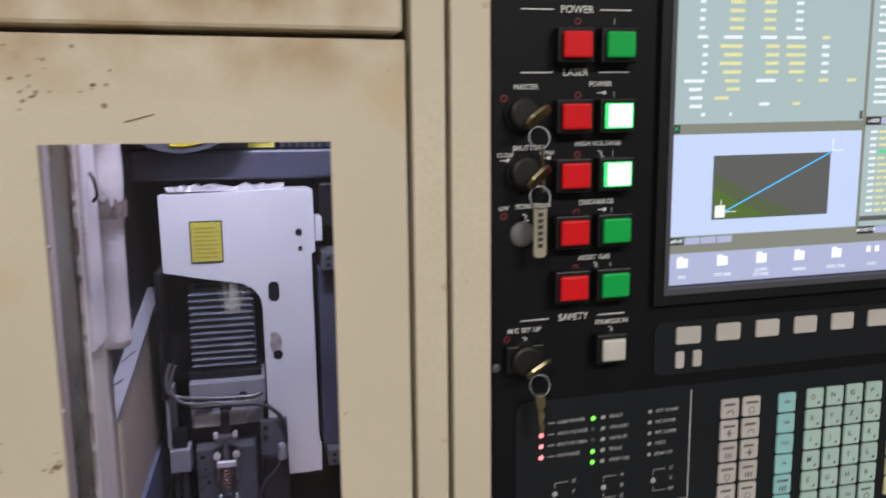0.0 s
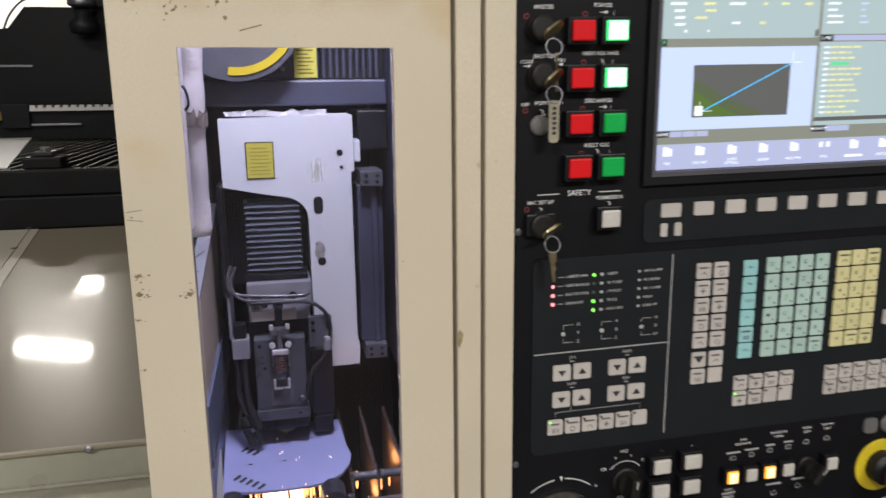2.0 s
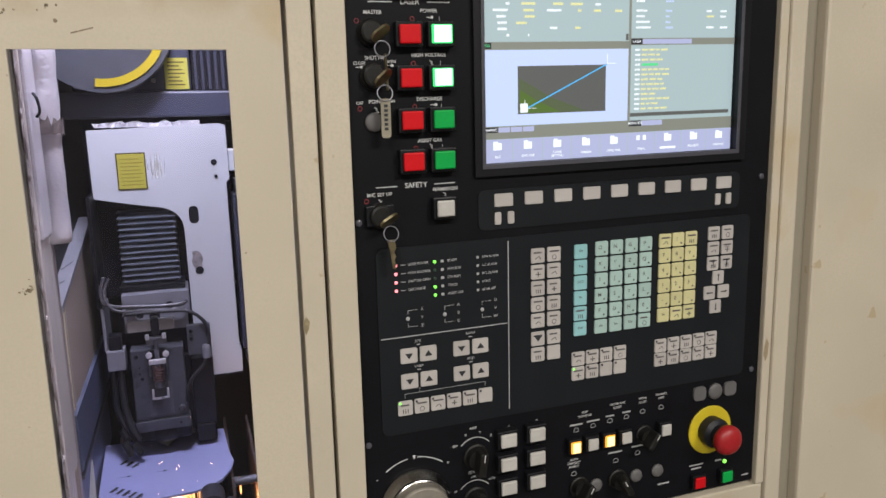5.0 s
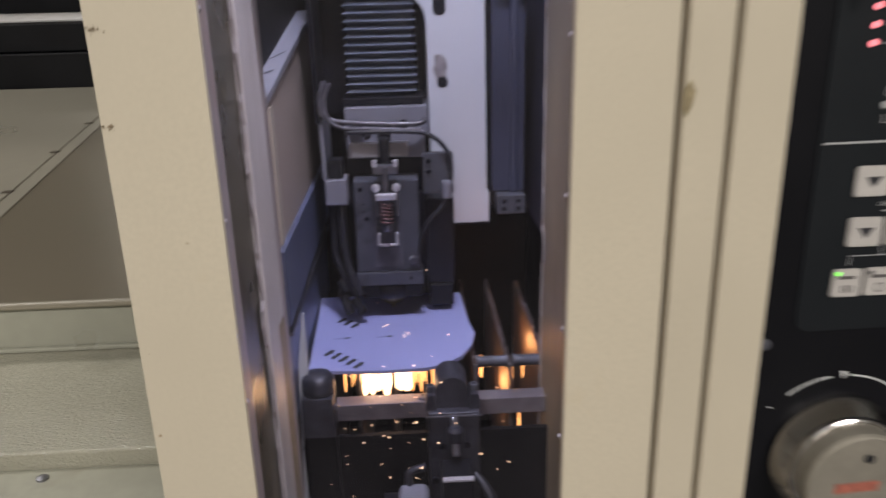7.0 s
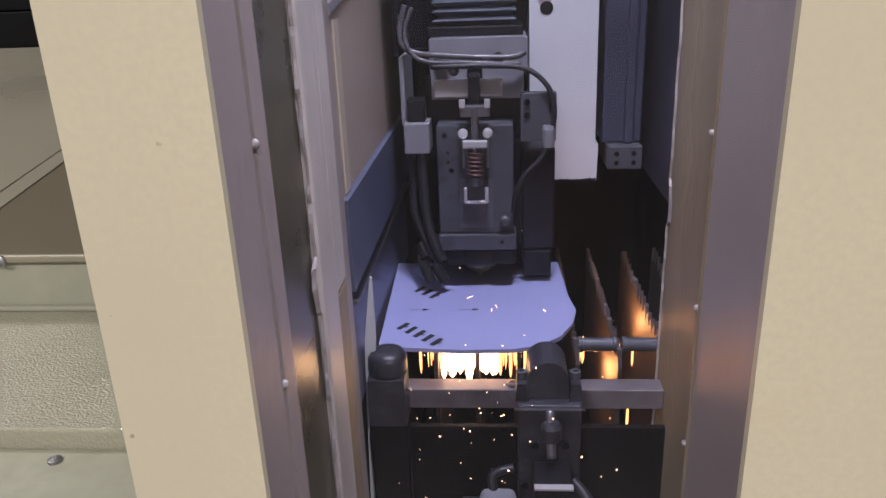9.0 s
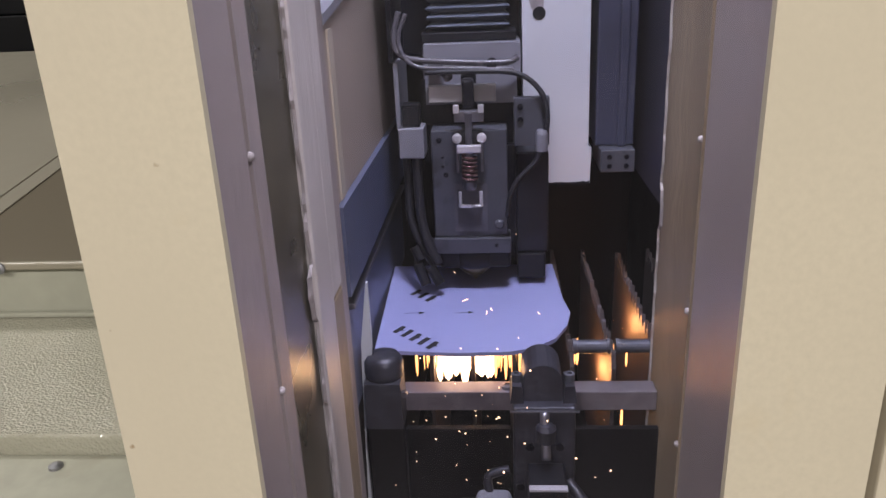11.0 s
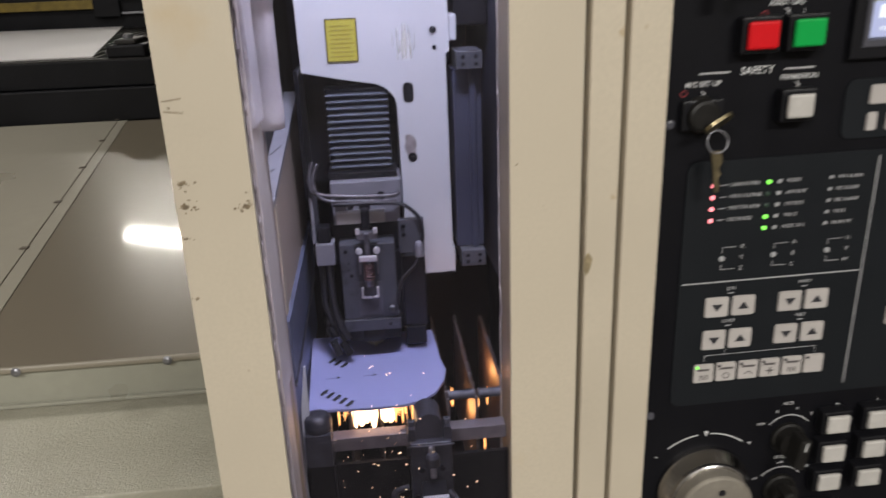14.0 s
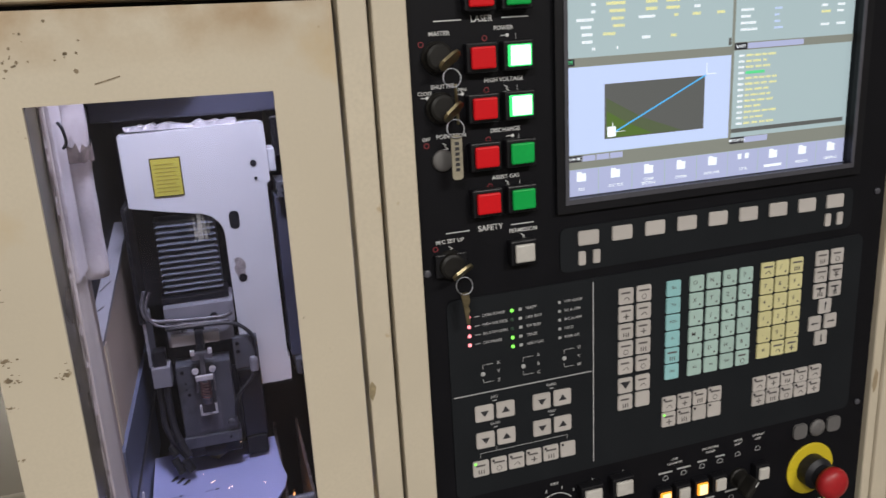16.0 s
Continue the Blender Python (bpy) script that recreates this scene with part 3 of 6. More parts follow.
# pale scuffs rubbed into the right lining
SCUFF = material("pale_scuff", (0.52, 0.45, 0.42), 0.6, var=0.25, scale=220)
r5 = random.Random(5)
for sy, sz, n in ((0.735, 0.905, 6), (0.745, 0.862, 8), (0.765, 0.80, 4)):
    sb = bmesh.new()
    for k in range(n):
        y, z = sy + r5.gauss(0, 0.012), sz + r5.gauss(0, 0.012)
        w, l, lean = r5.uniform(0.0008, 0.003), r5.uniform(0.008, 0.028), r5.uniform(-0.4, 0.1)
        xo = RX - 0.0004 - 0.00003 * k
        sb.faces.new([sb.verts.new(p) for p in ((xo, y, z), (xo, y + w, z + 0.2 * l), (xo, y + w * 0.8 + lean * l, z + l), (xo, y + lean * l, z + 0.7 * l))])
    part("scuff", sb, SCUFF, tun)
# ragged sealant along the aluminium strip and the right strip
for sx, y0, seed in ((LX + 0.0005, 0.7272, 1), (RX - 0.0025, 0.9045, 2)):
    s = bmesh.new()
    prev = None
    for k in range(141):
        z = 0.60 + 0.006 * k
        n = noise.noise(Vector((z * 34, seed, 0))) * 0.007 + noise.noise(Vector((z * 110, seed, 3))) * 0.003
        w = max(0.0008, 0.003 + n + (0.010 if abs(z - 0.94) < 0.02 else 0))
        if seed == 2:
            w *= 0.8
        a = s.verts.new((sx, y0, z))
        b = s.verts.new((sx + (0.002 if seed == 1 else -0.002), y0 - w * 0.6, z))
        c = s.verts.new((sx, y0 - w, z))
        if prev:
            s.faces.new((prev[0], a, b, prev[1]))
            s.faces.new((prev[1], b, c, prev[2]))
        prev = (a, b, c)
    part("sealant_bead", s, SEALANT, tun, "old ragged grey sealant")

# white wrapped duct in the upper left
duct = thing("wrapped_duct", (-0.128, 0.775, 1.197), "white tape-wrapped upright duct, torn and dirty halfway", "duct")
db = bmesh.new()
prev = None
for k in range(90):
    z = 1.197 + 0.0075 * k
    rough = 0.0 if z < 1.318 else 1.0
    ring = []
    for q in range(20):
        a = 2 * math.pi * q / 20
        r = 0.0150 + 0.0025 * rough + rough * 0.0022 * noise.noise(Vector((math.cos(a) * 1.6, math.sin(a) * 1.6, z * 45)))
        r += 0.0008 * noise.noise(Vector((math.cos(a) * 2, math.sin(a) * 2, z * 30)))
        if k == 0:
            r *= 0.93
        ring.append(db.verts.new((-0.1318 + r * math.cos(a), 0.8045 + r * math.sin(a), z)))
    if prev:
        for q in range(20):
            db.faces.new((prev[q], prev[(q + 1) % 20], ring[(q + 1) % 20], ring[q]))
    else:
        db.faces.new(ring[::-1])
    prev = ring
part("duct_body", db, TAPE, duct, smooth=True)
tb = bmesh.new()
prev = None
for q in range(41):
    a = 2 * math.pi * q / 40
    lo = 1.326 + 0.010 * noise.noise(Vector((q * 0.9, 5, 0)))
    hi = 1.343 + 0.016 * noise.noise(Vector((q * 0.8, 9, 0)))
    row = [tb.verts.new((-0.1318 + 0.0192 * math.cos(a), 0.8045 + 0.0192 * math.sin(a), z)) for z in (lo, hi)]
    if prev:
        tb.faces.new((prev[0], row[0], row[1], prev[1]))
    prev = row
part("torn_tape", tb, material("grubby_tape_edge", (0.24, 0.20, 0.18), 0.6, var=0.35, scale=130, bump=0.4), duct, "torn grubby tape", smooth=True)
part("duct_back", box(-0.1425, -0.1345, 0.730, 0.785, 1.21, 1.9, 0.003), TAPE, duct)
part("hook", tube([(-0.132, 0.745, 1.372), (-0.128, 0.742, 1.365), (-0.127, 0.744, 1.352), (-0.131, 0.746, 1.346)], 0.0016, 8), HEAD_DARK, duct, smooth=True)

# inner side wall behind the strip
inner = thing("inner_wall", (-0.16, 1.0, 0.05), "inner side wall of the cabinet, cream above and blue-grey below", "wall panel")
part("upper_plate", side_prism([(0.829, 0.967), (1.22, 0.967), (1.22, 1.170), (0.829, 1.104)], -0.160, LX - 0.001), material("cream_inner_plate", (0.44, 0.37, 0.30), 0.45, var=0.08, scale=6, stain=(0.16, 0.10, 0.05), stain_at=0.62, stain_scale=7), inner)
part("lower_plate", box(-0.160, LX + 0.004, 0.829, 1.22, 0.890, 0.9665), BLUE_SIDE, inner, "blue-grey steel lower plate")
part("ledge", side_prism([(0.829, 1.1045), (1.22, 1.1705), (1.22, 1.178), (0.829, 1.112)], -0.160, LX + 0.002), GREY_BOX, inner, "pale grey sloping ledge with scribbles")
part("wall_strip", box(LX - 0.0009, LX + 0.0006, 0.845, 0.862, 0.968, 1.10), CREAM, inner)
mk = bmesh.new()
for x0, y0, x1, y1 in ((-0.158, 0.90, -0.148, 0.915), (-0.158, 0.96, -0.146, 0.99)):
    mk.faces.new([mk.verts.new(p) for p in ((x, y, 1.1125 + (y - 0.829) * 0.1688) for x, y in ((x0, y0), (x1, y1), (x1, y1 + 0.006), (x0, y0 + 0.006)))])
part("ink_mark", mk, DARK_INK, inner)
part("lower_rail", box(-0.150, -0.1400, 0.845, 1.22, 0.871, 0.876, 0.001), STEEL, inner)
part("lower_skirt", box(-0.1495, -0.1455, 0.829, 1.22, 0.775, 0.8695), BLUE_SIDE, inner, "blue-grey steel skirt below the rail")
strip = thing("white_edge_plate", (-0.140, 0.88, 0.66), "thin upright white plate edge inside the cabinet", "plate")
part("plate_edge", prism([(-0.1480, 0.66), (-0.1440, 0.66), (-0.1450, 0.727), (-0.1362, 0.775), (-0.1318, 0.830), (-0.1316, 0.888), (-0.1332, 0.888), (-0.1415, 0.83), (-0.1440, 0.775)], 0.862, 0.8665), WHITE_HOUSING, strip)

# back and floor of the working chamber; lower walls near-black to hold the shade
cham = thing("working_chamber", (0, 1.3, 0.05), "dark blue-grey back of the cutting chamber", "chamber")
part("back_wall", box(-0.1655, 0.30, 1.40, 1.41, 1.02, 2.0), BLUE_GREY, cham)
part("back_low", box(-0.1655, 0.30, 1.40, 1.41, 0.05, 1.0195), DARK_BED, cham, "lower back wall, shade put in as near-black")
part("right_back", box(0.150, 0.156, 0.9055, 1.40, 0.90, 2.0), BLUE_GREY, cham, "smooth blue-grey side sheet")
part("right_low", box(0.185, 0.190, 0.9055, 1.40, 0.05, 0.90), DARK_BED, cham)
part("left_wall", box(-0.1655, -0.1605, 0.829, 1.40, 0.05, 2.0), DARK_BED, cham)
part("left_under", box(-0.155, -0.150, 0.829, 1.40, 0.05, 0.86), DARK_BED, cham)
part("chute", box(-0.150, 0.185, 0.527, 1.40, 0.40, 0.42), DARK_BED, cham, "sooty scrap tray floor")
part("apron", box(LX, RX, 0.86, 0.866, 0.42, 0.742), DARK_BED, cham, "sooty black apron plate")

# ---- the laser head assembly ----
beam = thing("upper_beam", (0, 1.25, 1.34), "dark blue-grey cross beam with a yellow warning label", "machine beam")
part("beam_body", box(-0.160, 0.149, 1.135, 1.38, 1.343, 1.385, 0.004), BLUE_GREY, beam)
part("beam_box", box(-0.14, 0.040, 1.145, 1.38, 1.3855, 1.60, 0.004), BLUE_GREY, beam)
part("vent_grille", box(0.043, 0.149, 1.170, 1.38, 1.3855, 1.60), HEAD_DARK, beam)
for k in range(9):
    part("grille_slat", box(0.047 + 0.011 * k, 0.051 + 0.011 * k, 1.165, 1.1695, 1.388, 1.60), BLUE_GREY, beam)
lab = part("warning_label", box(0.0, 0.0365, 1.1437, 1.1448, 1.388, 1.438), LABEL_YELLOW, beam, "yellow warning label with dark border")
lb = bmesh.new()
for k in range(7):
    bar(0.005, 0.031 - 0.004 * (k % 3), 1.1435, 1.394 + 0.006 * k, 1.3962 + 0.006 * k, bm=lb)
part("label_print", lb, material("label_print", (0.16, 0.12, 0.03), 0.6, bump=0), lab)
part("screw", lathe([(0.004, 0), (0.004, 0.003), (0.001, 0.004)], (-0.018, 1.1452, 1.402), "y", 12), STEEL, beam)
motor = thing("cable_guide", (-0.06, 1.13, 1.39), "dark rounded cable guide with a yellow stripe", "cable guide")
c0 = Vector((-0.088, 1.12, 1.488))
outer = [(c0.x + 0.106 * math.cos(radians(a)), c0.z + 0.106 * math.sin(radians(a))) for a in range(200, 345, 8)]
innr = [(c0.x + 0.040 * math.cos(radians(a)), c0.z + 0.040 * math.sin(radians(a))) for a in range(336, 192, -8)]
part("guide_body", prism(outer + innr, 1.095, 1.1425), HEAD_GREY, motor)
o2 = [(c0.x + 0.097 * math.cos(radians(a)), c0.z + 0.097 * math.sin(radians(a))) for a in range(262, 340, 6)]
i2 = [(c0.x + 0.085 * math.cos(radians(a)), c0.z + 0.085 * math.sin(radians(a))) for a in range(334, 256, -6)]
part("yellow_stripe", prism(o2 + i2, 1.0925, 1.0945), YELLOW, motor, "yellow stripe")

head = thing("laser_head", (-0.02, 1.12, 0.80), "white laser head housing over a grey cutting head with hoses", "laser head")
WY = 1.100
outline = [(-0.122, 1.325), (0.078, 1.331), (0.086, 1.328), (0.087, 1.240), (0.0815, 1.236), (0.083, 0.948), (0.0865, 0.946), (0.0855, 0.9055), (0.022, 0.904), (0.012, 0.908), (0.010, 1.165)]
for a in range(0, 75, 9):
    outline.append((-0.034 + 0.0435 * math.cos(radians(a)), 1.165 + 0.036 * math.sin(radians(a))))
outline += [(-0.06, 1.206), (-0.121, 1.2185)]
hp = part("housing_front", prism(outline, WY, WY + 0.05), WHITE_HOUSING, head, "white painted housing plate with scuffs and an oil stain")
part("housing_side", box(-0.115, 0.078, WY + 0.0505, 1.30, 1.225, 1.322, 0.004), WHITE_HOUSING, head)
part("housing_flange", box(0.0875, 0.099, WY + 0.012, 1.16, 1.252, 1.288, 0.002), WHITE_HOUSING, head)
foil = bmesh.new()
rows_f = []
r9 = random.Random(9)
for k in range(26):
    x = -0.112 + 0.0064 * k
    h = 1.3335 + 0.006 * abs(noise.noise(Vector((x * 60, 4, 0)))) + r9.uniform(0, 0.0025)
    rows_f.append([foil.verts.new((x + r9.uniform(-0.002, 0.002), y, z)) for y, z in ((WY + 0.014, 1.3285), (WY + 0.010 + r9.uniform(0, 0.008), h), (WY + 0.045, h + r9.uniform(-0.002, 0.003)), (WY + 0.05, 1.3285))])
for r_a, r_b in zip(rows_f, rows_f[1:]):
    for k in range(3):
        foil.faces.new((r_a[k], r_b[k], r_b[k + 1], r_a[k + 1]))
part("crumpled_edge", foil, TAPE, head, "crumpled pale film along the housing's top")
slot = bmesh.new()
prism(rounded(0.0188, 0.0342, 1.170, 1.199, 0.0074), WY - 0.0004, WY + 0.0004, slot)
part("slot", slot, HEAD_DARK, head, "dark oblong slot")
part("oil_hole", lathe([(0.0068, 0), (0.0068, 0.0006)], (0.0285, WY, 1.091), "y", 20), HEAD_DARK, head)
st = bmesh.new()
for j in range(3):
    pts = []
    for k in range(16):
        a = 2 * math.pi * k / 16
        q = 0.0125 + 0.005 * noise.noise(Vector((k * 0.9, j * 3.0, 1)))
        pts.append(st.verts.new((0.0265 + (0.7, 0.55, 0.4)[j] * q * math.cos(a), WY - 0.00015 - 0.0001 * j, 1.108 - 0.006 * j + (1.4, 1.0, 0.7)[j] * q * math.sin(a))))
    st.faces.new(pts)
part("oil_stain", st, material("oily_smudge", (0.47, 0.43, 0.42), 0.4, var=0.3, scale=120), head, "brown-grey oil smudge")
for sx, sz, r in ((0.0645, 1.269, 0.0048), (0.066, 1.2455, 0.0028)):
    part("screw", lathe([(r, 0), (r, 0.0012), (r * 0.5, 0.0016)], (sx, WY, sz), "y", 16), DULL_STEEL, head)
lab = part("warning_label", box(-0.0835, -0.0395, WY - 0.0012, WY - 0.0002, 1.2305, 1.289), material("label_border", (0.10, 0.08, 0.03), 0.5), head, "yellow warning label with dark border")
part("label_face", box(-0.0815, -0.0415, WY - 0.0016, WY - 0.0013, 1.2325, 1.287), LABEL_YELLOW, lab)
lb = bmesh.new()
for k in range(8):
    bar(-0.0775, -0.047 + 0.003 * math.sin(k * 2.4), WY - 0.0019, 1.2375 + 0.0058 * k, 1.2392 + 0.0058 * k, bm=lb)
part("label_print", lb, material("label_print", (0.40, 0.33, 0.05), 0.6, bump=0), lab)
grime = bmesh.new()
prev = None
for k in range(40):
    x = 0.0125 + 0.0725 * k / 39
    hgt = 0.0015 + 0.004 * abs(noise.noise(Vector((x * 160, 2, 0))))
    row = [grime.verts.new((x, WY - 0.0003, z)) for z in (0.9045, 0.9055 + hgt)]
    if prev:
        grime.faces.new((prev[0], row[0], row[1], prev[1]))
    prev = row
part("grime_edge", grime, HEAD_DARK, head, "sooty lower edge")
# black sheets stand in for the deep shade round the bellows
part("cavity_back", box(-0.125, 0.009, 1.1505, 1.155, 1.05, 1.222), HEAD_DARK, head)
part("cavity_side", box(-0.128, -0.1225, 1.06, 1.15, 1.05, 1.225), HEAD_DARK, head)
# bellows
bel = bmesh.new()
prev = None
for k in range(26):
    z = 1.1935 - 0.0047 * k
    d = 0.0065 if k % 2 else 0.0
    ring = [bel.verts.new(p) for p in ((-0.092 + d, 1.102 + d, z), (-0.002 - d, 1.102 + d, z), (-0.002 - d, 1.148, z), (-0.092 + d, 1.148, z))]
    if prev:
        for j in range(4):
            bel.faces.new((prev[j], prev[(j + 1) % 4], ring[(j + 1) % 4], ring[j]))
    prev = ring
bmesh.ops.recalc_face_normals(bel, faces=bel.faces)
part("bellows", bel, BELLOWS, head, "blue-grey pleated bellows")
part("bellows_plate", box(-0.096, 0.004, 1.090, 1.149, 1.066, 1.0755, 0.001), HEAD_DARK, head)
part("carriage_block", box(-0.094, 0.0085, 1.075, 1.149, 1.030, 1.0655, 0.002), GREY_BOX, head)
part("carriage_plate", box(-0.092, 0.004, 1.070, 1.0745, 1.004, 1.0655), GREY_BOX, head)
part("neck", box(-0.096, 0.0, 1.076, 1.149, 0.94, 1.0295), HEAD_DARK, head)
part("white_block", box(-0.088, -0.018, 1.056, 1.0695, 1.008, 1.025, 0.001), BUTTON_WHITE, head)
part("latch_slot", prism(rounded(-0.0545, -0.0385, 1.000, 1.0395, 0.0078), 1.0690, 1.0698), HEAD_DARK, head)
part("latch_handle", box(-0.0525, -0.0405, 1.036, 1.0535, 1.0045, 1.034, 0.003), HEAD_DARK, head)
part("clevis_hole", lathe([(0.006, 0), (0.006, 0.0008)], (-0.022, 1.0697, 1.045), "y", 18), HEAD_DARK, head)
part("valve_pin", tube([(-0.085, 1.068, 1.045), (-0.072, 1.058, 1.040), (-0.066, 1.050, 1.034)], 0.005, 10), CLEAR_HOSE, head, smooth=True)
body = part("head_body", box(-0.0865, -0.0075, 1.040, 1.10, 0.8655, 0.982, 0.0015), HEAD_GREY, head, "dark grey cutting head plate")
for bx, bz, r in ((-0.078, 0.972, 0.003), (-0.075, 0.954, 0.0016), (-0.075, 0.944, 0.0016), (-0.072, 0.935, 0.0028)):
    part("cap_screw", lathe([(r, 0), (r, 0.0008), (r * 0.55, 0.0009)], (bx, 1.040, bz), "y", 14), HEAD_DARK, body)
part("head_foot", box(-0.0875, -0.0045, 1.036, 1.10, 0.847, 0.865, 0.0015), HEAD_GREY, head)
part("head_groove", box(-0.064, -0.029, 1.0388, 1.0398, 0.872, 0.925), material("pale_worn_patch", (0.13, 0.13, 0.15), 0.4, var=0.2, scale=60), head)
part("nozzle_ring", lathe([(0.030, 0.826), (0.031, 0.829), (0.031, 0.8465), (0.028, 0.8468)][::1], (-0.045, 1.072, 0), "z", 28), DULL_STEEL, head, smooth=True)
part("nozzle", lathe([(0.0015, 0.803), (0.004, 0.807), (0.012, 0.812), (0.020, 0.820), (0.022, 0.8258)], (-0.045, 1.072, 0), "z", 24), BRASS, head, "dull brass nozzle", smooth=True)
part("shroud", box(-0.090, 0.012, 1.102, 1.125, 0.815, 0.8465, 0.003), HEAD_DARK, head)
part("nozzle_skirt", box(-0.0835, -0.0045, 1.046, 1.1015, 0.8255, 0.8468, 0.004), HEAD_DARK, head)
part("side_skirt", box(0.003, 0.034, 1.058, 1.094, 0.808, 0.8375, 0.002), HEAD_DARK, head)
part("hose_end", tube([(-0.107, 1.040, 0.834), (-0.098, 1.032, 0.812)], 0.006, 10), HEAD_DARK, head)
part("hose_end", tube([(-0.093, 1.036, 0.832), (-0.082, 1.030, 0.814)], 0.006, 10), HEAD_DARK, head)
part("side_column", box(0.002, 0.037, 1.062, 1.098, 0.838, 0.952, 0.002), DULL_STEEL, head, "dark grey upright column beside the cutting head")
# black block in place of the shade between column and head
part("column_gap", box(-0.0072, 0.0017, 1.064, 1.098, 0.850, 0.960), HEAD_DARK, head)
part("drain_plug", lathe([(0.0052, 0), (0.0052, 0.004), (0.0035, 0.006)], (-0.0165, 1.040, 0.880), "y", 14), HEAD_GREY, head)
part("column_screw", lathe([(0.0022, 0), (0.0022, 0.0012)], (-0.020, 1.036, 0.8565), "y", 12), HEAD_DARK, head)
# toggle latch
latch = part("latch_bracket", box(-0.061, -0.031, 1.030, 1.0395, 0.992, 1.0035, 0.001), STEEL, head, "bright toggle latch with spring")
for sx in (-0.0615, -0.0365):
    part("latch_nut", box(sx, sx + 0.006, 1.024, 1.0295, 1.002, 1.0105, 0.001), BRIGHT, latch)
    part("latch_arm", box(sx + 0.0015, sx + 0.0045, 1.028, 1.0385, 0.940, 0.980, 0.001), STEEL, latch)
    part("latch_pivot", lathe([(0.005, 0), (0.005, 0.003), (0.003, 0.004)], (sx + 0.003, 1.030, 0.976), "y", 16), BRIGHT, latch)
part("latch_rod", lathe([(0.0035, 0.955), (0.0035, 1.0015)], (-0.0465, 1.028, 0), "z", 12), STEEL, latch)
part("latch_bridge", box(-0.059, -0.034, 1.020, 1.0275, 0.962, 0.970, 0.0015), BRIGHT, latch)
part("spring", tube([(-0.0465 + 0.0075 * math.cos(k * 1.05), 1.0285 + 0.0075 * math.sin(k * 1.05), 0.960 - 0.0045 * k / 6) for k in range(37)], 0.0013, 6, steps=2), material("reddish_spring", (0.22, 0.12, 0.11), 0.4, metal=0.6), latch, smooth=True)
part("spring_end", lathe([(0.006, 0.922), (0.007, 0.925), (0.007, 0.931), (0.004, 0.934)], (-0.0465, 1.0285, 0), "z", 16), STEEL, latch)
part("wire_loop", tube([(-0.0575, 1.034, 0.918), (-0.0575, 1.033, 0.905), (-0.0560, 1.033, 0.9025), (-0.037, 1.033, 0.9025), (-0.0355, 1.033, 0.905), (-0.0355, 1.034, 0.918)], 0.0020, 8, steps=4), BRIGHT, latch, smooth=True)
# valve box, hoses and cables
part("junction_box", box(-0.120, -0.0935, 1.040, 1.075, 0.953, 0.985, 0.0015), GREY_BOX, head, "plain grey junction box")
part("box_post", box(-0.116, -0.098, 1.046, 1.070, 0.9855, 1.008, 0.001), HEAD_DARK, head)
part("side_arm", box(-0.124, -0.119, 1.06, 1.14, 0.98, 1.05, 0.001), GREY_BOX, head)
part("hose", tube([(-0.115, 1.056, 0.955), (-0.114, 1.055, 0.92), (-0.114, 1.052, 0.885), (-0.100, 1.045, 0.850), (-0.088, 1.040, 0.832)], 0.0042, 10), HOSE, head, smooth=True)
part("hose", tube([(-0.103, 1.050, 0.953), (-0.103, 1.048, 0.92), (-0.101, 1.046, 0.885), (-0.094, 1.040, 0.858), (-0.084, 1.036, 0.836)], 0.0052, 10), HOSE, head, smooth=True)
part("hose_fitting", tube([(-0.096, 1.042, 0.862), (-0.090, 1.038, 0.848)], 0.0072, 12), DULL_STEEL, head)
part("hose_fitting", tube([(-0.110, 1.049, 0.852), (-0.103, 1.044, 0.838)], 0.0065, 12), HEAD_DARK, head)
part("clear_hose", tube([(-0.115, 1.064, 1.100), (-0.121, 1.060, 1.075), (-0.112, 1.056, 1.056), (-0.07, 1.054, 1.050), (-0.01, 1.056, 1.047), (0.005, 1.058, 1.052)], 0.0032, 10), CLEAR_HOSE, head, "cloudy plastic hose", smooth=True)
part("clear_hose", tube([(-0.108, 1.060, 1.098), (-0.116, 1.056, 1.070), (-0.100, 1.052, 1.047), (-0.05, 1.050, 1.043), (0.000, 1.054, 1.040)], 0.0024, 10), CLEAR_HOSE, head, smooth=True)
part("cable", tube([(-0.09, 1.049, 1.040), (-0.03, 1.047, 1.040), (0.005, 1.047, 1.036), (0.026, 1.044, 1.020), (0.034, 1.042, 0.995), (0.030, 1.042, 0.965)], 0.0028, 8), HOSE, head, smooth=True)
part("cable", tube([(0.010, 1.050, 1.035), (0.030, 1.048, 1.015), (0.030, 1.050, 0.99)], 0.0022, 8), HOSE, head, smooth=True)
part("cable", tube([(0.026, 1.040, 0.962), (0.022, 1.038, 0.948), (0.004, 1.034, 0.930), (-0.005, 1.033, 0.912), (-0.008, 1.034, 0.890)], 0.0028, 8), HOSE, head, smooth=True)
br = part("cable_bracket", box(0.0, 0.0365, 1.048, 1.060, 0.962, 1.012, 0.001), HEAD_GREY, head, "dark bracket clamping the cable")
for bz in (0.990, 1.003):
    part("cap_screw", lathe([(0.0032, 0), (0.0032, 0.002), (0.0016, 0.0022)], (0.0065, 1.048, bz), "y", 12), HEAD_DARK, br)
part("gland", lathe([(0.006, 0.958), (0.0065, 0.962), (0.0065, 0.976), (0.005, 0.980)], (0.028, 1.041, 0), "z", 16), GREY_BOX, head)

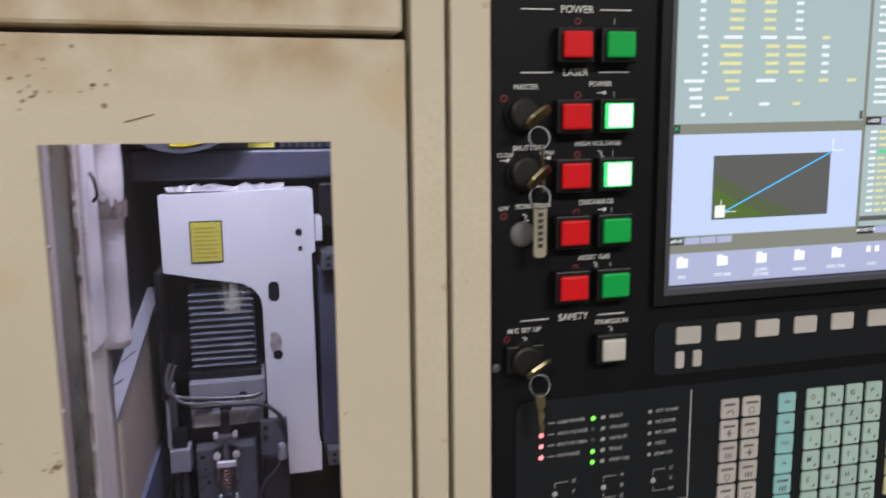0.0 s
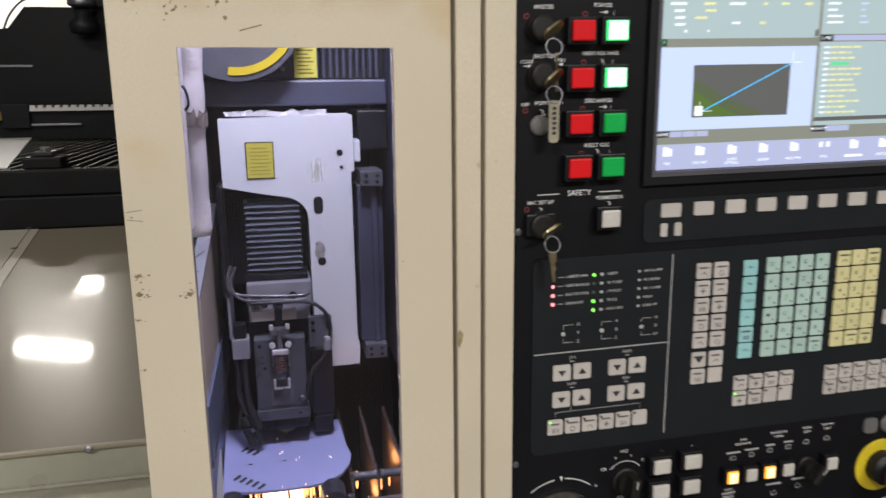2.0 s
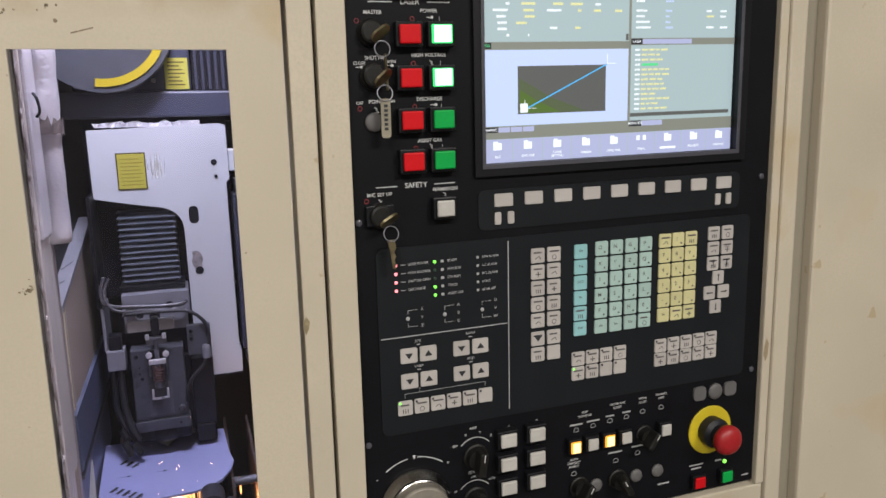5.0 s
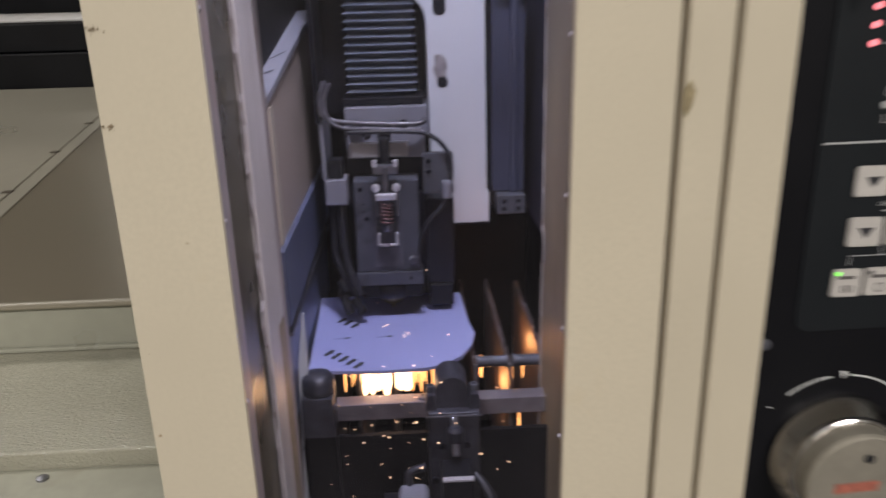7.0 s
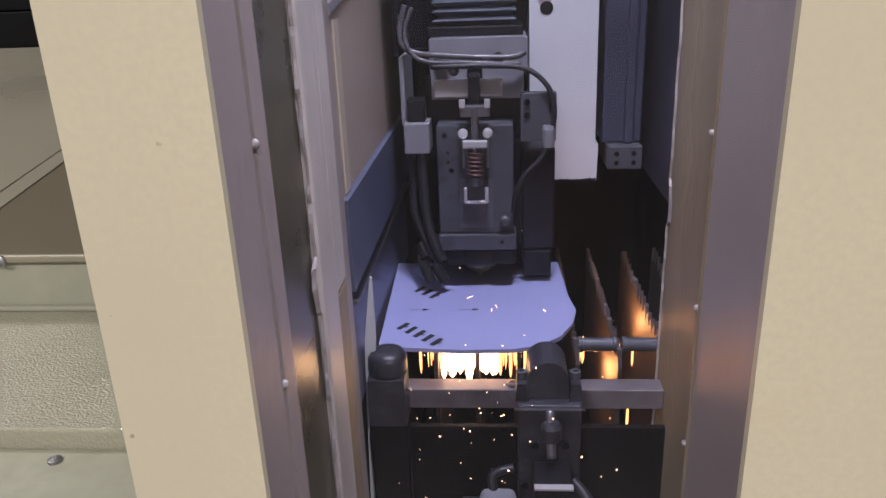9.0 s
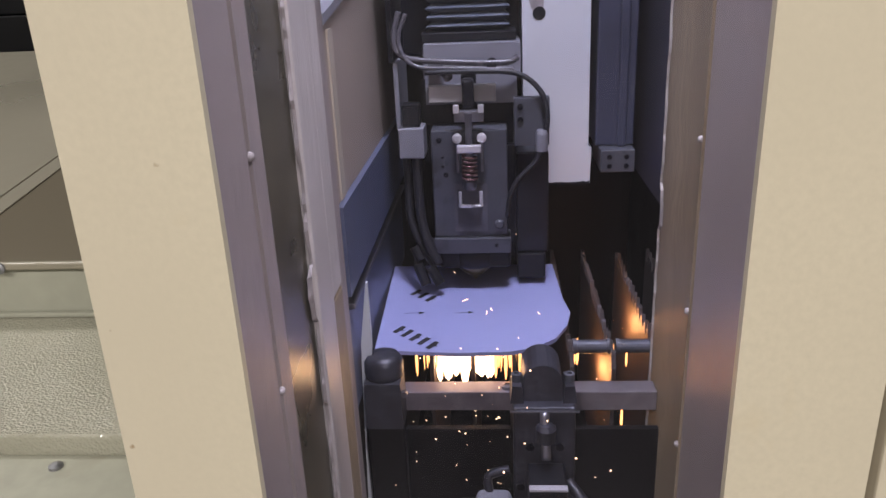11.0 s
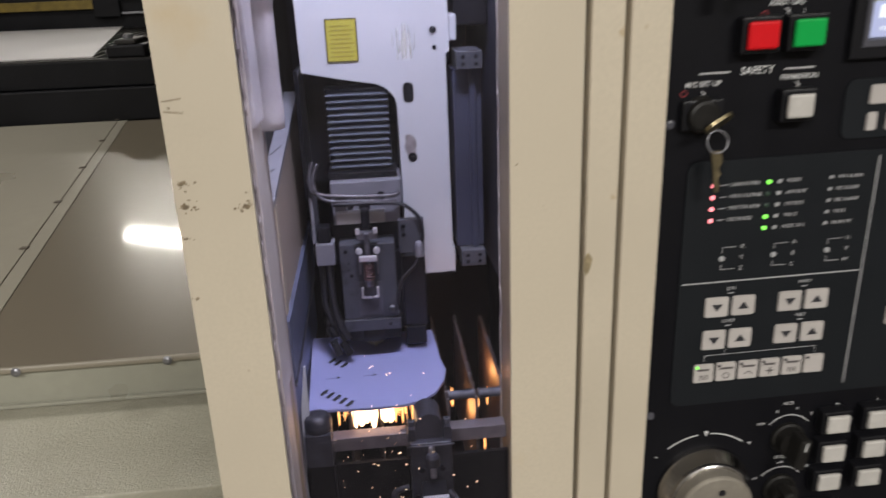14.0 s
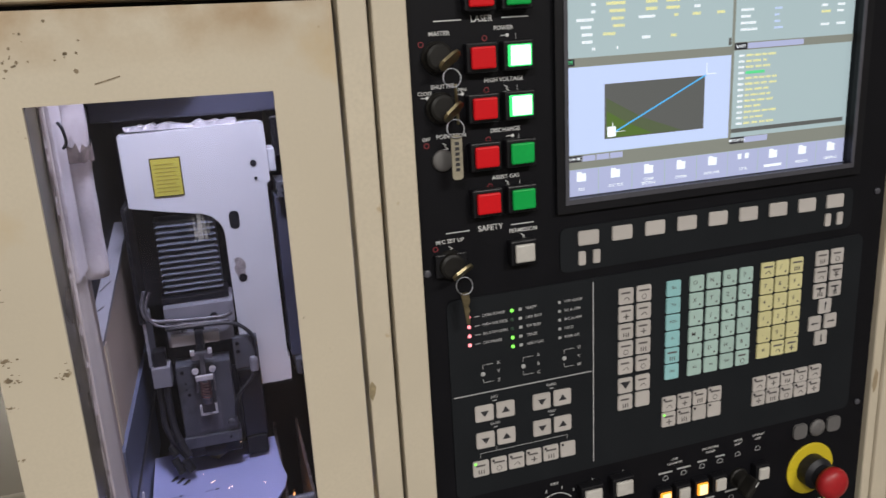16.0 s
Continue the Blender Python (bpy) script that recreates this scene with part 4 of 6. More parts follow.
rail = thing("guide_rail", (0.105, 1.12, 0.925), "dark blue-grey vertical guide column with end blocks", "guide rail")
part("rail_body", box(0.0895, 0.131, 1.095, 1.16, 0.949, 1.2150, 0.002), BLUE_GREY, rail)
part("rail_ridge", box(0.112, 0.122, 1.088, 1.0945, 0.949, 1.2150, 0.002), BLUE_GREY, rail)
for z0, z1, nm in ((0.924, 0.9485, "end_block"), (1.2155, 1.240, "end_block")):
    e = part(nm, box(0.094, 0.130, 1.075, 1.15, z0, z1, 0.001), HEAD_GREY, rail)
    for k in range(4):
        part("bolt_hole", lathe([(0.0028, 0), (0.0028, 0.0006)], (0.103 + 0.018 * (k % 2), 1.075, z0 + 0.007 + 0.010 * (k // 2)), "y", 12), HEAD_DARK, e)
part("motor_box", box(0.098, 0.149, 1.14, 1.30, 1.27, 1.335, 0.003), HEAD_DARK, rail)

# ---- the work sheet and its bed ----
sheet = thing("work_sheet", (-0.05, 1.0, 0.796), "metal sheet under pale blue protective film, rounded end", "metal sheet")
ol = [(-0.138, 0.905), (-0.06, 0.8985), (-0.01, 0.900), (0.015, 0.908), (0.035, 0.926), (0.049, 0.955), (0.055, 0.985), (0.050, 1.02), (0.046, 1.12), (-0.145, 1.12)]
part("sheet_body", slab(ol, 0.796, 0.8), FILM, sheet)


def print_mark(polys):
    ink = bmesh.new()
    for n, pts in enumerate(polys):
        ink.faces.new([ink.verts.new((x, y, 0.8003 + 0.0001 * n)) for x, y in pts])
    part("printed_mark", ink, DARK_INK, sheet)


for x, y, n in ((-0.126, 0.943, 5), (-0.118, 1.035, 3)):
    for k in range(n):
        p, q = x + 0.0090 * k, y - 0.0085 * k
        bars = [((p, q), (p + 0.0044, q - 0.0036), (p + 0.0135, q + 0.0100), (p + 0.0091, q + 0.0136))]
        if k % 2 == 0:
            bars.append(((p + 0.0035, q + 0.004), (p + 0.0060, q + 0.0015), (p + 0.0125, q + 0.0020), (p + 0.0105, q + 0.0045)))
        print_mark(bars)
for ax, ay in ((-0.066, 0.985), (-0.118, 0.985)):
    print_mark([((ax, ay), (ax + 0.021, ay + 0.001), (ax + 0.021, ay + 0.002), (ax, ay + 0.001)),
                ((ax + 0.015, ay - 0.002), (ax + 0.022, ay + 0.0015), (ax + 0.015, ay + 0.0045))])
cbed = thing("cutting_bed", (0.0, 1.0, 0.60), "sooty cutting bed with toothed slats and a steel bar", "cutting bed")
part("support_bar", box(-0.142, 0.1225, 0.872, 0.892, 0.754, 0.7735, 0.001), material("bright_worn_bar", (0.24, 0.215, 0.225), 0.38, metal=0.25, var=0.2, scale=40), cbed, "flat worn steel bar")
part("bar_bolt", lathe([(0.006, 0.7735), (0.006, 0.776), (0.003, 0.7765), (0.003, 0.775)], (-0.012, 0.881, 0), "z", 16), STEEL, cbed)


def toothed_slat(x):
    """Support slat with uneven, spattered teeth."""
    s = bmesh.new()
    r3 = random.Random(int(x * 1000))
    top, y = [], 0.915
    while y < (1.19 if x > 0.03 else 1.30):
        top += [(y, 0.775 + r3.uniform(-0.004, 0.004)), (y + 0.006, 0.793 + r3.uniform(-0.006, 0.002)), (y + 0.009, 0.790 + r3.uniform(-0.006, 0.002))]
        y += 0.0165
    ring = [(0.915, 0.60)] + top + [(y, 0.60)]
    a = [s.verts.new((x - 0.002, p, q)) for p, q in ring]
    b = [s.verts.new((x + 0.002, p, q)) for p, q in ring]
    s.faces.new(a)
    s.faces.new(b[::-1])
    for k in range(len(ring)):
        j = (k + 1) % len(ring)
        s.faces.new((a[k], a[j], b[j], b[k]))
    bmesh.ops.recalc_face_normals(s, faces=s.faces)
    return s


for x in (-0.125, -0.085, -0.045, -0.005, 0.0505, 0.090, 0.1335, 0.172):
    part("slat", toothed_slat(x), RUSTY, cbed)
SPACER = material("spattered_grey_spacer", (0.11, 0.115, 0.14), 0.45, metal=0.2, var=0.25, scale=70, bump=0.3)
for x in (0.0705, 0.112, 0.153):
    part("slat_spacer", lathe([(0.0078, x - 0.0178), (0.0078, x - 0.014), (0.0066, x - 0.0135), (0.0066, x + 0.0145), (0.0078, x + 0.015), (0.0078, x + 0.0178)], (0, 0.936, 0.786), "x", 16), SPACER, cbed, smooth=False)


def clamp(cx, name_label):
    """Sheet clamp: cheek plates round a half-round nose, cap screws, a piston and a black lever block."""
    c = thing("sheet_clamp", (cx, 0.80, 0.55), name_label, "clamp", "sheet clamps")
    part("clamp_body", box(cx - 0.027, cx + 0.027, 0.835, 0.8595, 0.60, 0.780, 0.002), CLAMP_STEEL, c)
    nose = [(cx - 0.0185, 0.7805), (cx + 0.0165, 0.7805)] + [(cx - 0.001 + 0.0175 * math.cos(radians(q)), 0.798 + 0.0175 * math.sin(radians(q))) for q in range(0, 181, 15)]
    part("clamp_nose", prism(nose, 0.846, 0.886), CLAMP_STEEL, c, "half-round steel clamp nose", smooth=False)
    for s in (-0.0235, 0.0225):
        part("cheek", prism([(cx + s - 0.006, 0.7803), (cx + s + 0.006, 0.7803), (cx + s + 0.004, 0.797), (cx + s - 0.004, 0.797)], 0.842, 0.868), CLAMP_STEEL, c)
        part("cap_screw", lathe([(0.0046, 0.7972), (0.0046, 0.804), (0.0025, 0.8042), (0.0025, 0.802)], (cx + s, 0.853, 0), "z", 14), HEAD_GREY, c)
    part("ledge_edge", box(cx - 0.030, cx + 0.030, 0.8335, 0.8348, 0.7762, 0.7778), STEEL, c, "worn edge")
    for sx, sz in ((-0.0125, 0.742), (0.0135, 0.742), (-0.021, 0.700), (0.021, 0.700)):
        part("lower_screw", lathe([(0.0038, 0), (0.0038, 0.003), (0.002, 0.0032)], (cx + sx, 0.835, sz), "y", 12), HEAD_DARK, c)
    part("piston_boss", lathe([(0.009, 0.752), (0.009, 0.764), (0.006, 0.768)], (cx + 0.001, 0.829, 0), "z", 18), CLAMP_STEEL, c, smooth=False)
    part("piston", tube([(cx, 0.835, 0.776), (cx + 0.001, 0.820, 0.738)], 0.0042, 12), STEEL, c, "steel piston rod", smooth=True)
    part("lever_block", box(cx - 0.015, cx + 0.017, 0.790, 0.830, 0.58, 0.728, 0.002), HEAD_DARK, c)
    part("lever_edge", box(cx - 0.015, cx + 0.017, 0.7895, 0.7960, 0.7282, 0.7300), BRIGHT, c)
    part("air_hose", tube([(cx + 0.020, 0.825, 0.712), (cx + 0.036, 0.805, 0.695), (cx + 0.040, 0.80, 0.65), (cx + 0.030, 0.81, 0.60)], 0.005, 10), HOSE, c, smooth=True)
    return c


clamp(0.019, "dark steel sheet clamp with round nose and piston")
st = thing("sheet_stop", (-0.122, 0.86, 0.55), "dark steel stop post with a round rubber top", "stop")
part("stop_post", prism([(-0.140, 0.752), (-0.106, 0.752), (-0.107, 0.7975), (-0.139, 0.7975)], 0.845, 0.878), CLAMP_STEEL, st)
part("stop_foot", box(-0.139, -0.106, 0.848, 0.8715, 0.60, 0.7518, 0.002), DARK_BED, st)
part("stop_cap", lathe([(0.0172, 0.7977), (0.0178, 0.801), (0.0175, 0.812), (0.0140, 0.8175), (0.006, 0.8190), (0.002, 0.8192)], (-0.1228, 0.864, 0), "z", 28), CLAMP_STEEL, st, "round cap, worn pale on top", smooth=True)
part("stop_screw", lathe([(0.003, 0), (0.003, 0.005)], (-0.104, 0.852, 0.786), "y", 10), STEEL, st)
act = thing("clamp_actuator", (-0.022, 0.80, 0.60), "grey air cylinder with fittings in front of the apron", "actuator")
part("cylinder", box(-0.042, -0.010, 0.800, 0.830, 0.62, 0.702, 0.007, 3), GREY_BOX, act, "grey cast cylinder body")
part("cylinder_cap", lathe([(0.013, 0.690), (0.013, 0.696), (0.009, 0.700)], (-0.025, 0.815, 0), "z", 20), STEEL, act, smooth=True)
for k in range(3):
    part("fitting", lathe([(0.006, 0), (0.006, 0.006), (0.004, 0.010)], (-0.050, 0.805, 0.640 + 0.019 * k), "y", 12), DULL_STEEL, act)
part("manifold", box(-0.058, -0.041, 0.806, 0.828, 0.62, 0.692, 0.002), DULL_STEEL, act)
part("elbow", tube([(-0.030, 0.825, 0.70), (-0.030, 0.832, 0.712), (-0.012, 0.836, 0.716)], 0.004, 10), DULL_STEEL, act, smooth=True)

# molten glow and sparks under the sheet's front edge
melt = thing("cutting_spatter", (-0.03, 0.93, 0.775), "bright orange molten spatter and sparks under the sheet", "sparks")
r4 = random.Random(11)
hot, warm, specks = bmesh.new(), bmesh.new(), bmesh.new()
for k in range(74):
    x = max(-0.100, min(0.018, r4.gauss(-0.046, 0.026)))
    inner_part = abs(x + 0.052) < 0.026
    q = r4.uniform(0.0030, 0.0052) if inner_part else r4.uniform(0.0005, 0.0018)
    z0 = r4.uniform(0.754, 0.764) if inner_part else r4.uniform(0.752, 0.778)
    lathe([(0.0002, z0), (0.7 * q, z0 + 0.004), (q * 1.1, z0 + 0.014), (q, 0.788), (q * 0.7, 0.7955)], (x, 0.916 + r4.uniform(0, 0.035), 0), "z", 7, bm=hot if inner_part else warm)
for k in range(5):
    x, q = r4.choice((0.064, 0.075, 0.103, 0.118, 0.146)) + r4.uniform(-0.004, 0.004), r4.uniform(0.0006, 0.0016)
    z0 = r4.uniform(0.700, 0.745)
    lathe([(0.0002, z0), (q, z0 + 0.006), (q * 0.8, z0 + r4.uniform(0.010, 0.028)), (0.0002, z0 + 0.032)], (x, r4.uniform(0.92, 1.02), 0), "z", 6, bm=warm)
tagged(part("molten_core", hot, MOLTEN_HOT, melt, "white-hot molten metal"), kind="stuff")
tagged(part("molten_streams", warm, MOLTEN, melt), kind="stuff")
for k in range(80):
    x, y, z, q = r4.gauss(-0.035, 0.045), r4.uniform(0.80, 0.90), r4.gauss(0.745, 0.05), r4.uniform(0.0003, 0.0010)
    if not -0.12 < x < 0.10:
        continue
    top, low_end = specks.verts.new((x + r4.uniform(-q, q), y, z + q * r4.uniform(0.8, 1.8))), specks.verts.new((x, y, z - q))
    mid = [specks.verts.new((x + q * math.cos(a), y + q * math.sin(a), z)) for a in (0.0, 1.57, 3.14, 4.71)]
    for m in range(4):
        specks.faces.new((mid[m], mid[(m + 1) % 4], top))
        specks.faces.new((mid[(m + 1) % 4], mid[m], low_end))
tagged(part("flying_sparks", specks, SPARK, melt), kind="stuff")
for k in range(4):
    x, y, z = r4.uniform(-0.05, 0.02), 0.955 + r4.uniform(-0.01, 0.03), r4.uniform(0.806, 0.822)
    l, a = r4.uniform(0.003, 0.008), r4.uniform(-1.3, 1.3)
    part("spark", tube([(x, y, z), (x + l * math.sin(a), y - 0.002, z - 0.5 * l * abs(math.cos(a)))], 0.0003, 5, steps=1), SPARK, melt)

# ---- the machine's outer cover and table ----
cov = thing("table_cover", (-1.0, 1.5, 0.0), "olive-beige painted sheet-metal cover with clipped seams", "machine cover")


def cover_z(y):
    return 0.89 + (y - 0.92) * 0.0616


def cover_poly(pts, dz=0.0, th=0.004):
    b = bmesh.new()
    hi = [b.verts.new((x, y, cover_z(y) + dz)) for x, y in pts]
    lo = [b.verts.new((x, y, cover_z(y) + dz - th)) for x, y in pts]
    b.faces.new(hi)
    b.faces.new(lo[::-1])
    for k in range(len(pts)):
        j = (k + 1) % len(pts)
        b.faces.new((hi[k], lo[k], lo[j], hi[j]))
    bmesh.ops.recalc_face_normals(b, faces=b.faces)
    return b


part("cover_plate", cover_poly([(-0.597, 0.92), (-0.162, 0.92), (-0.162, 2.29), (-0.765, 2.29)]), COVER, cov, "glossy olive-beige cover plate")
part("cover_plate", cover_poly([(-2.6, 0.92), (-0.594, 0.92), (-0.762, 2.29), (-2.6, 2.29)], 0.0022, 0.0020), COVER_BRIGHT, cov, "overlapping cover plate, bright reflection put in as paler beige")
part("seam_flange", cover_poly([(-0.592, 0.925), (-0.566, 0.925), (-0.735, 2.29), (-0.760, 2.29)], 0.0018, 0.0014), COVER_BRIGHT, cov, "folded flange along the seam")
part("cover_front", box(-2.6, -0.162, 0.922, 0.9265, 0.834, 0.8895), COVER_FRONT, cov, "pale green-grey cover front")
part("front_bead", box(-2.6, -0.162, 0.9145, 0.9218, 0.8334, 0.8385, 0.0015), COVER_FRONT, cov)
part("front_flange", box(-2.6, -0.162, 0.914, 0.9215, 0.884, 0.8915, 0.002), COVER_DULL, cov)
for k in range(6):
    y = 1.08 + 0.245 * k
    x = -0.597 - 0.1225 * (y - 0.92)
    cl = part("seam_clip", box(x - 0.006, x + 0.008, y - 0.006, y + 0.006, cover_z(y) + 0.0024, cover_z(y) + 0.0048, 0.001), CLIP_BROWN, cov)
for x in (-0.31, -0.497, -0.69, -0.89):
    part("flange_screw", lathe([(0.006, 0), (0.006, 0.002), (0.003, 0.0035)], (x, 0.9138, 0.887), "y", 12), STEEL, cov)
low = thing("lower_table", (-1.0, 0.8, 0.0), "beige hammered-finish lower table with a stepped front", "table")
part("table_top", box(-2.6, -0.162, 0.7165, 0.9215, 0.812, 0.833, 0.002), HAMMERED, low, "hammered beige surface, shiny")
part("table_step", box(-2.6, -0.162, 0.58, 0.7162, 0.790, 0.818, 0.003), COVER_FRONT, low, "pale step, stained and scratched")
part("table_front", box(-2.6, -0.162, 0.590, 0.70, 0.05, 0.7898), COVER_DULL, low)
for x in (-0.335, -0.46, -0.62):
    part("table_screw", lathe([(0.005, 0.818), (0.005, 0.820), (0.002, 0.8212)], (x, 0.700, 0), "z", 12), STEEL, low)

# far machine bed with stock on it
bed = thing("far_machine_bed", (-1.2, 2.6, 0.0), "black painted machine bed frame with grimy rollers", "machine bed")
part("front_beam", box(-3.6, -0.17, 2.30, 2.36, 0.975, 1.068, 0.003), RAIL_BLACK, bed)
part("upper_beam", box(-3.6, -0.17, 2.325, 2.36, 1.071, 1.145, 0.003), RAIL_BLACK, bed)
part("bed_top", box(-3.6, -0.17, 2.3605, 4.28, 1.09, 1.135), DARK_BED, bed)
part("bed_skirt", box(-3.6, -0.17, 2.37, 4.28, 0.0, 1.089), DARK_BED, bed)
GRIMY_RIB = material("grimy_worn_rib", (0.028, 0.025, 0.024), 0.5, metal=0.3, var=0.35, scale=9)
for k in range(30):
    x = -0.20 - 0.045 * k
    part("bed_rib", box(x - 0.012, x, 2.40, 4.2, 1.1355, 1.148, 0.001), GRIMY_RIB, bed)
part("edge_strip", box(-3.6, -0.17, 2.327, 2.36, 1.1453, 1.149), GRIMY_RIB, bed)
part("cross_beam", box(-3.6, -0.17, 4.3, 4.42, 0.0, 1.300, 0.004), RAIL_BLACK, bed)
part("yellow_rail", box(-3.6, -1.42, 4.268, 4.2995, 1.243, 1.288, 0.002), material("grimy_yellow_rail", (0.20, 0.14, 0.02), 0.5, var=0.3, scale=20), bed, "grimy yellow rail")
part("rail_stop", box(-1.418, -1.286, 4.262, 4.2995, 1.20, 1.325, 0.004), RAIL_BLACK, bed)
part("toothed_rack", box(-1.283, -0.17, 4.27, 4.2995, 1.288, 1.306), SHEET_WHITE, bed, "pale toothed rack")
for k in range(26):
    part("rack_tooth", box(-1.28 + 0.04 * k, -1.255 + 0.04 * k, 4.27, 4.2995, 1.3062, 1.318), SHEET_WHITE, bed)
part("bright_rail", box(-1.283, -1.038, 4.275, 4.2995, 1.212, 1.222, 0.001), STEEL, bed)
part("upper_table", box(-3.6, -0.17, 4.4205, 4.69, 0.0, 1.328), DARK_BED, bed)
GRIPS = thing("sheet_gripper", (-0.72, 2.40, 1.149), "grimy black sheet gripper on the edge of the bed", "gripper")
part("gripper_body", box(-0.775, -0.665, 2.335, 2.42, 1.1493, 1.185, 0.006), RAIL_BLACK, GRIPS)
part("gripper_jaw", box(-0.75, -0.69, 2.345, 2.50, 1.1853, 1.20, 0.004), GRIMY_RIB, GRIPS)
part("gripper_bolt", lathe([(0.014, 1.2003), (0.014, 1.212), (0.008, 1.214)], (-0.72, 2.39, 0), "z", 14), STEEL, GRIPS)
for z, pts in ((1.1485, [(-2.4, 2.40), (-0.835, 2.40), (-1.28, 4.24), (-2.4, 4.24)]), (1.3285, [(-3.2, 4.43), (-1.50, 4.43), (-1.58, 4.68), (-3.2, 4.68)])):
    part("stock_sheet", slab(pts, z, z + 0.004), SHEET_WHITE, None, "pale metal stock sheet lying on the black bed", category="metal sheet", group="stock sheets")
car = thing("far_gantry", (-1.2, 4.75, 0.0), "black machine gantry with a sloping shoulder and tool head", "machine gantry")
part("gantry_body", prism([(-3.6, 0.0), (-0.17, 0.0), (-0.17, 1.86), (-1.37, 1.86), (-1.466, 1.743), (-1.631, 1.726), (-3.6, 1.70)], 4.70, 4.85), RAIL_BLACK, car)
part("gantry_column", box(-1.10, -0.17, 4.71, 4.84, 1.8605, 2.75, 0.005), RAIL_BLACK, car)
part("bright_trim", box(-1.557, -1.36, 4.688, 4.6995, 1.529, 1.541, 0.001), STEEL, car)
part("tool_holder", lathe([(0.02, 1.70), (0.07, 1.71), (0.08, 1.76), (0.05, 1.79), (0.05, 1.83), (0.02, 1.84)], (-1.04, 4.59, 0), "z", 24), HEAD_DARK, car, smooth=True)
part("tool_barrel", lathe([(0.055, 1.85), (0.075, 1.86), (0.075, 1.895), (0.02, 1.90)], (-1.04, 4.59, 0), "z", 24), STEEL, car, "dull steel tool barrel", smooth=True)
part("tool_bracket", box(-1.09, -0.99, 4.60, 4.6995, 1.82, 1.888, 0.006), RAIL_BLACK, car)
part("cable_loop", tube([(-1.50, 4.74, 1.735), (-1.46, 4.74, 1.82), (-1.38, 4.74, 1.90), (-1.29, 4.74, 1.915)], 0.006, 8), HOSE, car, smooth=True)
part("side_post", box(-1.60, -1.575, 4.72, 4.745, 1.727, 2.4, 0.003), HEAD_DARK, car)

# ---- the control panel ----
PY = 0.510
panel = thing("control_panel", (0.41, PY, 1.2), "black operator panel with monitor, keypads and lit push buttons", "control panel")
part("face_plate", holed([(0.1662, 0.8768), (0.6560, 0.8768), (0.6560, 1.62), (0.1662, 1.62)], [(0.3018, 1.2885), (0.6045, 1.2885), (0.6045, 1.5180), (0.3018, 1.5180)], PY, 0.5595), BLACK, panel, "matt black panel plate")
key_over = part("keypad_overlay", prism(rounded(0.1865, 0.6330, 1.0185, 1.2125, 0.008), PY - 0.0012, PY - 0.0002), OVERLAY, panel, "charcoal keypad film with rounded corners")
fk_over = part("function_key_overlay", prism(rounded(0.2945, 0.6155, 1.2215, 1.2625, 0.007), PY - 0.0012, PY - 0.0002), OVERLAY, panel, "charcoal function key film")
OY = PY - 0.0012
IY = OY - 0.0003
PIY = PY - 0.0003
lines = bmesh.new()
bar(0.1885, 0.3250, IY, 1.1208, 1.1218, bm=lines)
bar(0.3262, 0.3272, IY, 1.026, 1.2085, bm=lines)
part("divider_line", lines, GREY_INK, key_over)

MESHES = {}


def key_cap(w, h, t, mat, name, bevel=0.0016):
    k = (w, h, t, mat.name)
    if k not in MESHES:
        me = bpy.data.meshes.new(name)
        b = prism(rounded(-w / 2, w / 2, -h / 2, h / 2, 0.0017, 3), -t, 0)
        bmesh.ops.bevel(b, geom=[e for e in b.edges if e.verts[0].co.y < -t * 0.9 and e.verts[1].co.y < -t * 0.9], offset=0.0004, segments=2, affect="EDGES")
        b.to_mesh(me)
        b.free()
        me.materials.append(mat)
        MESHES[k] = me
    return MESHES[k]


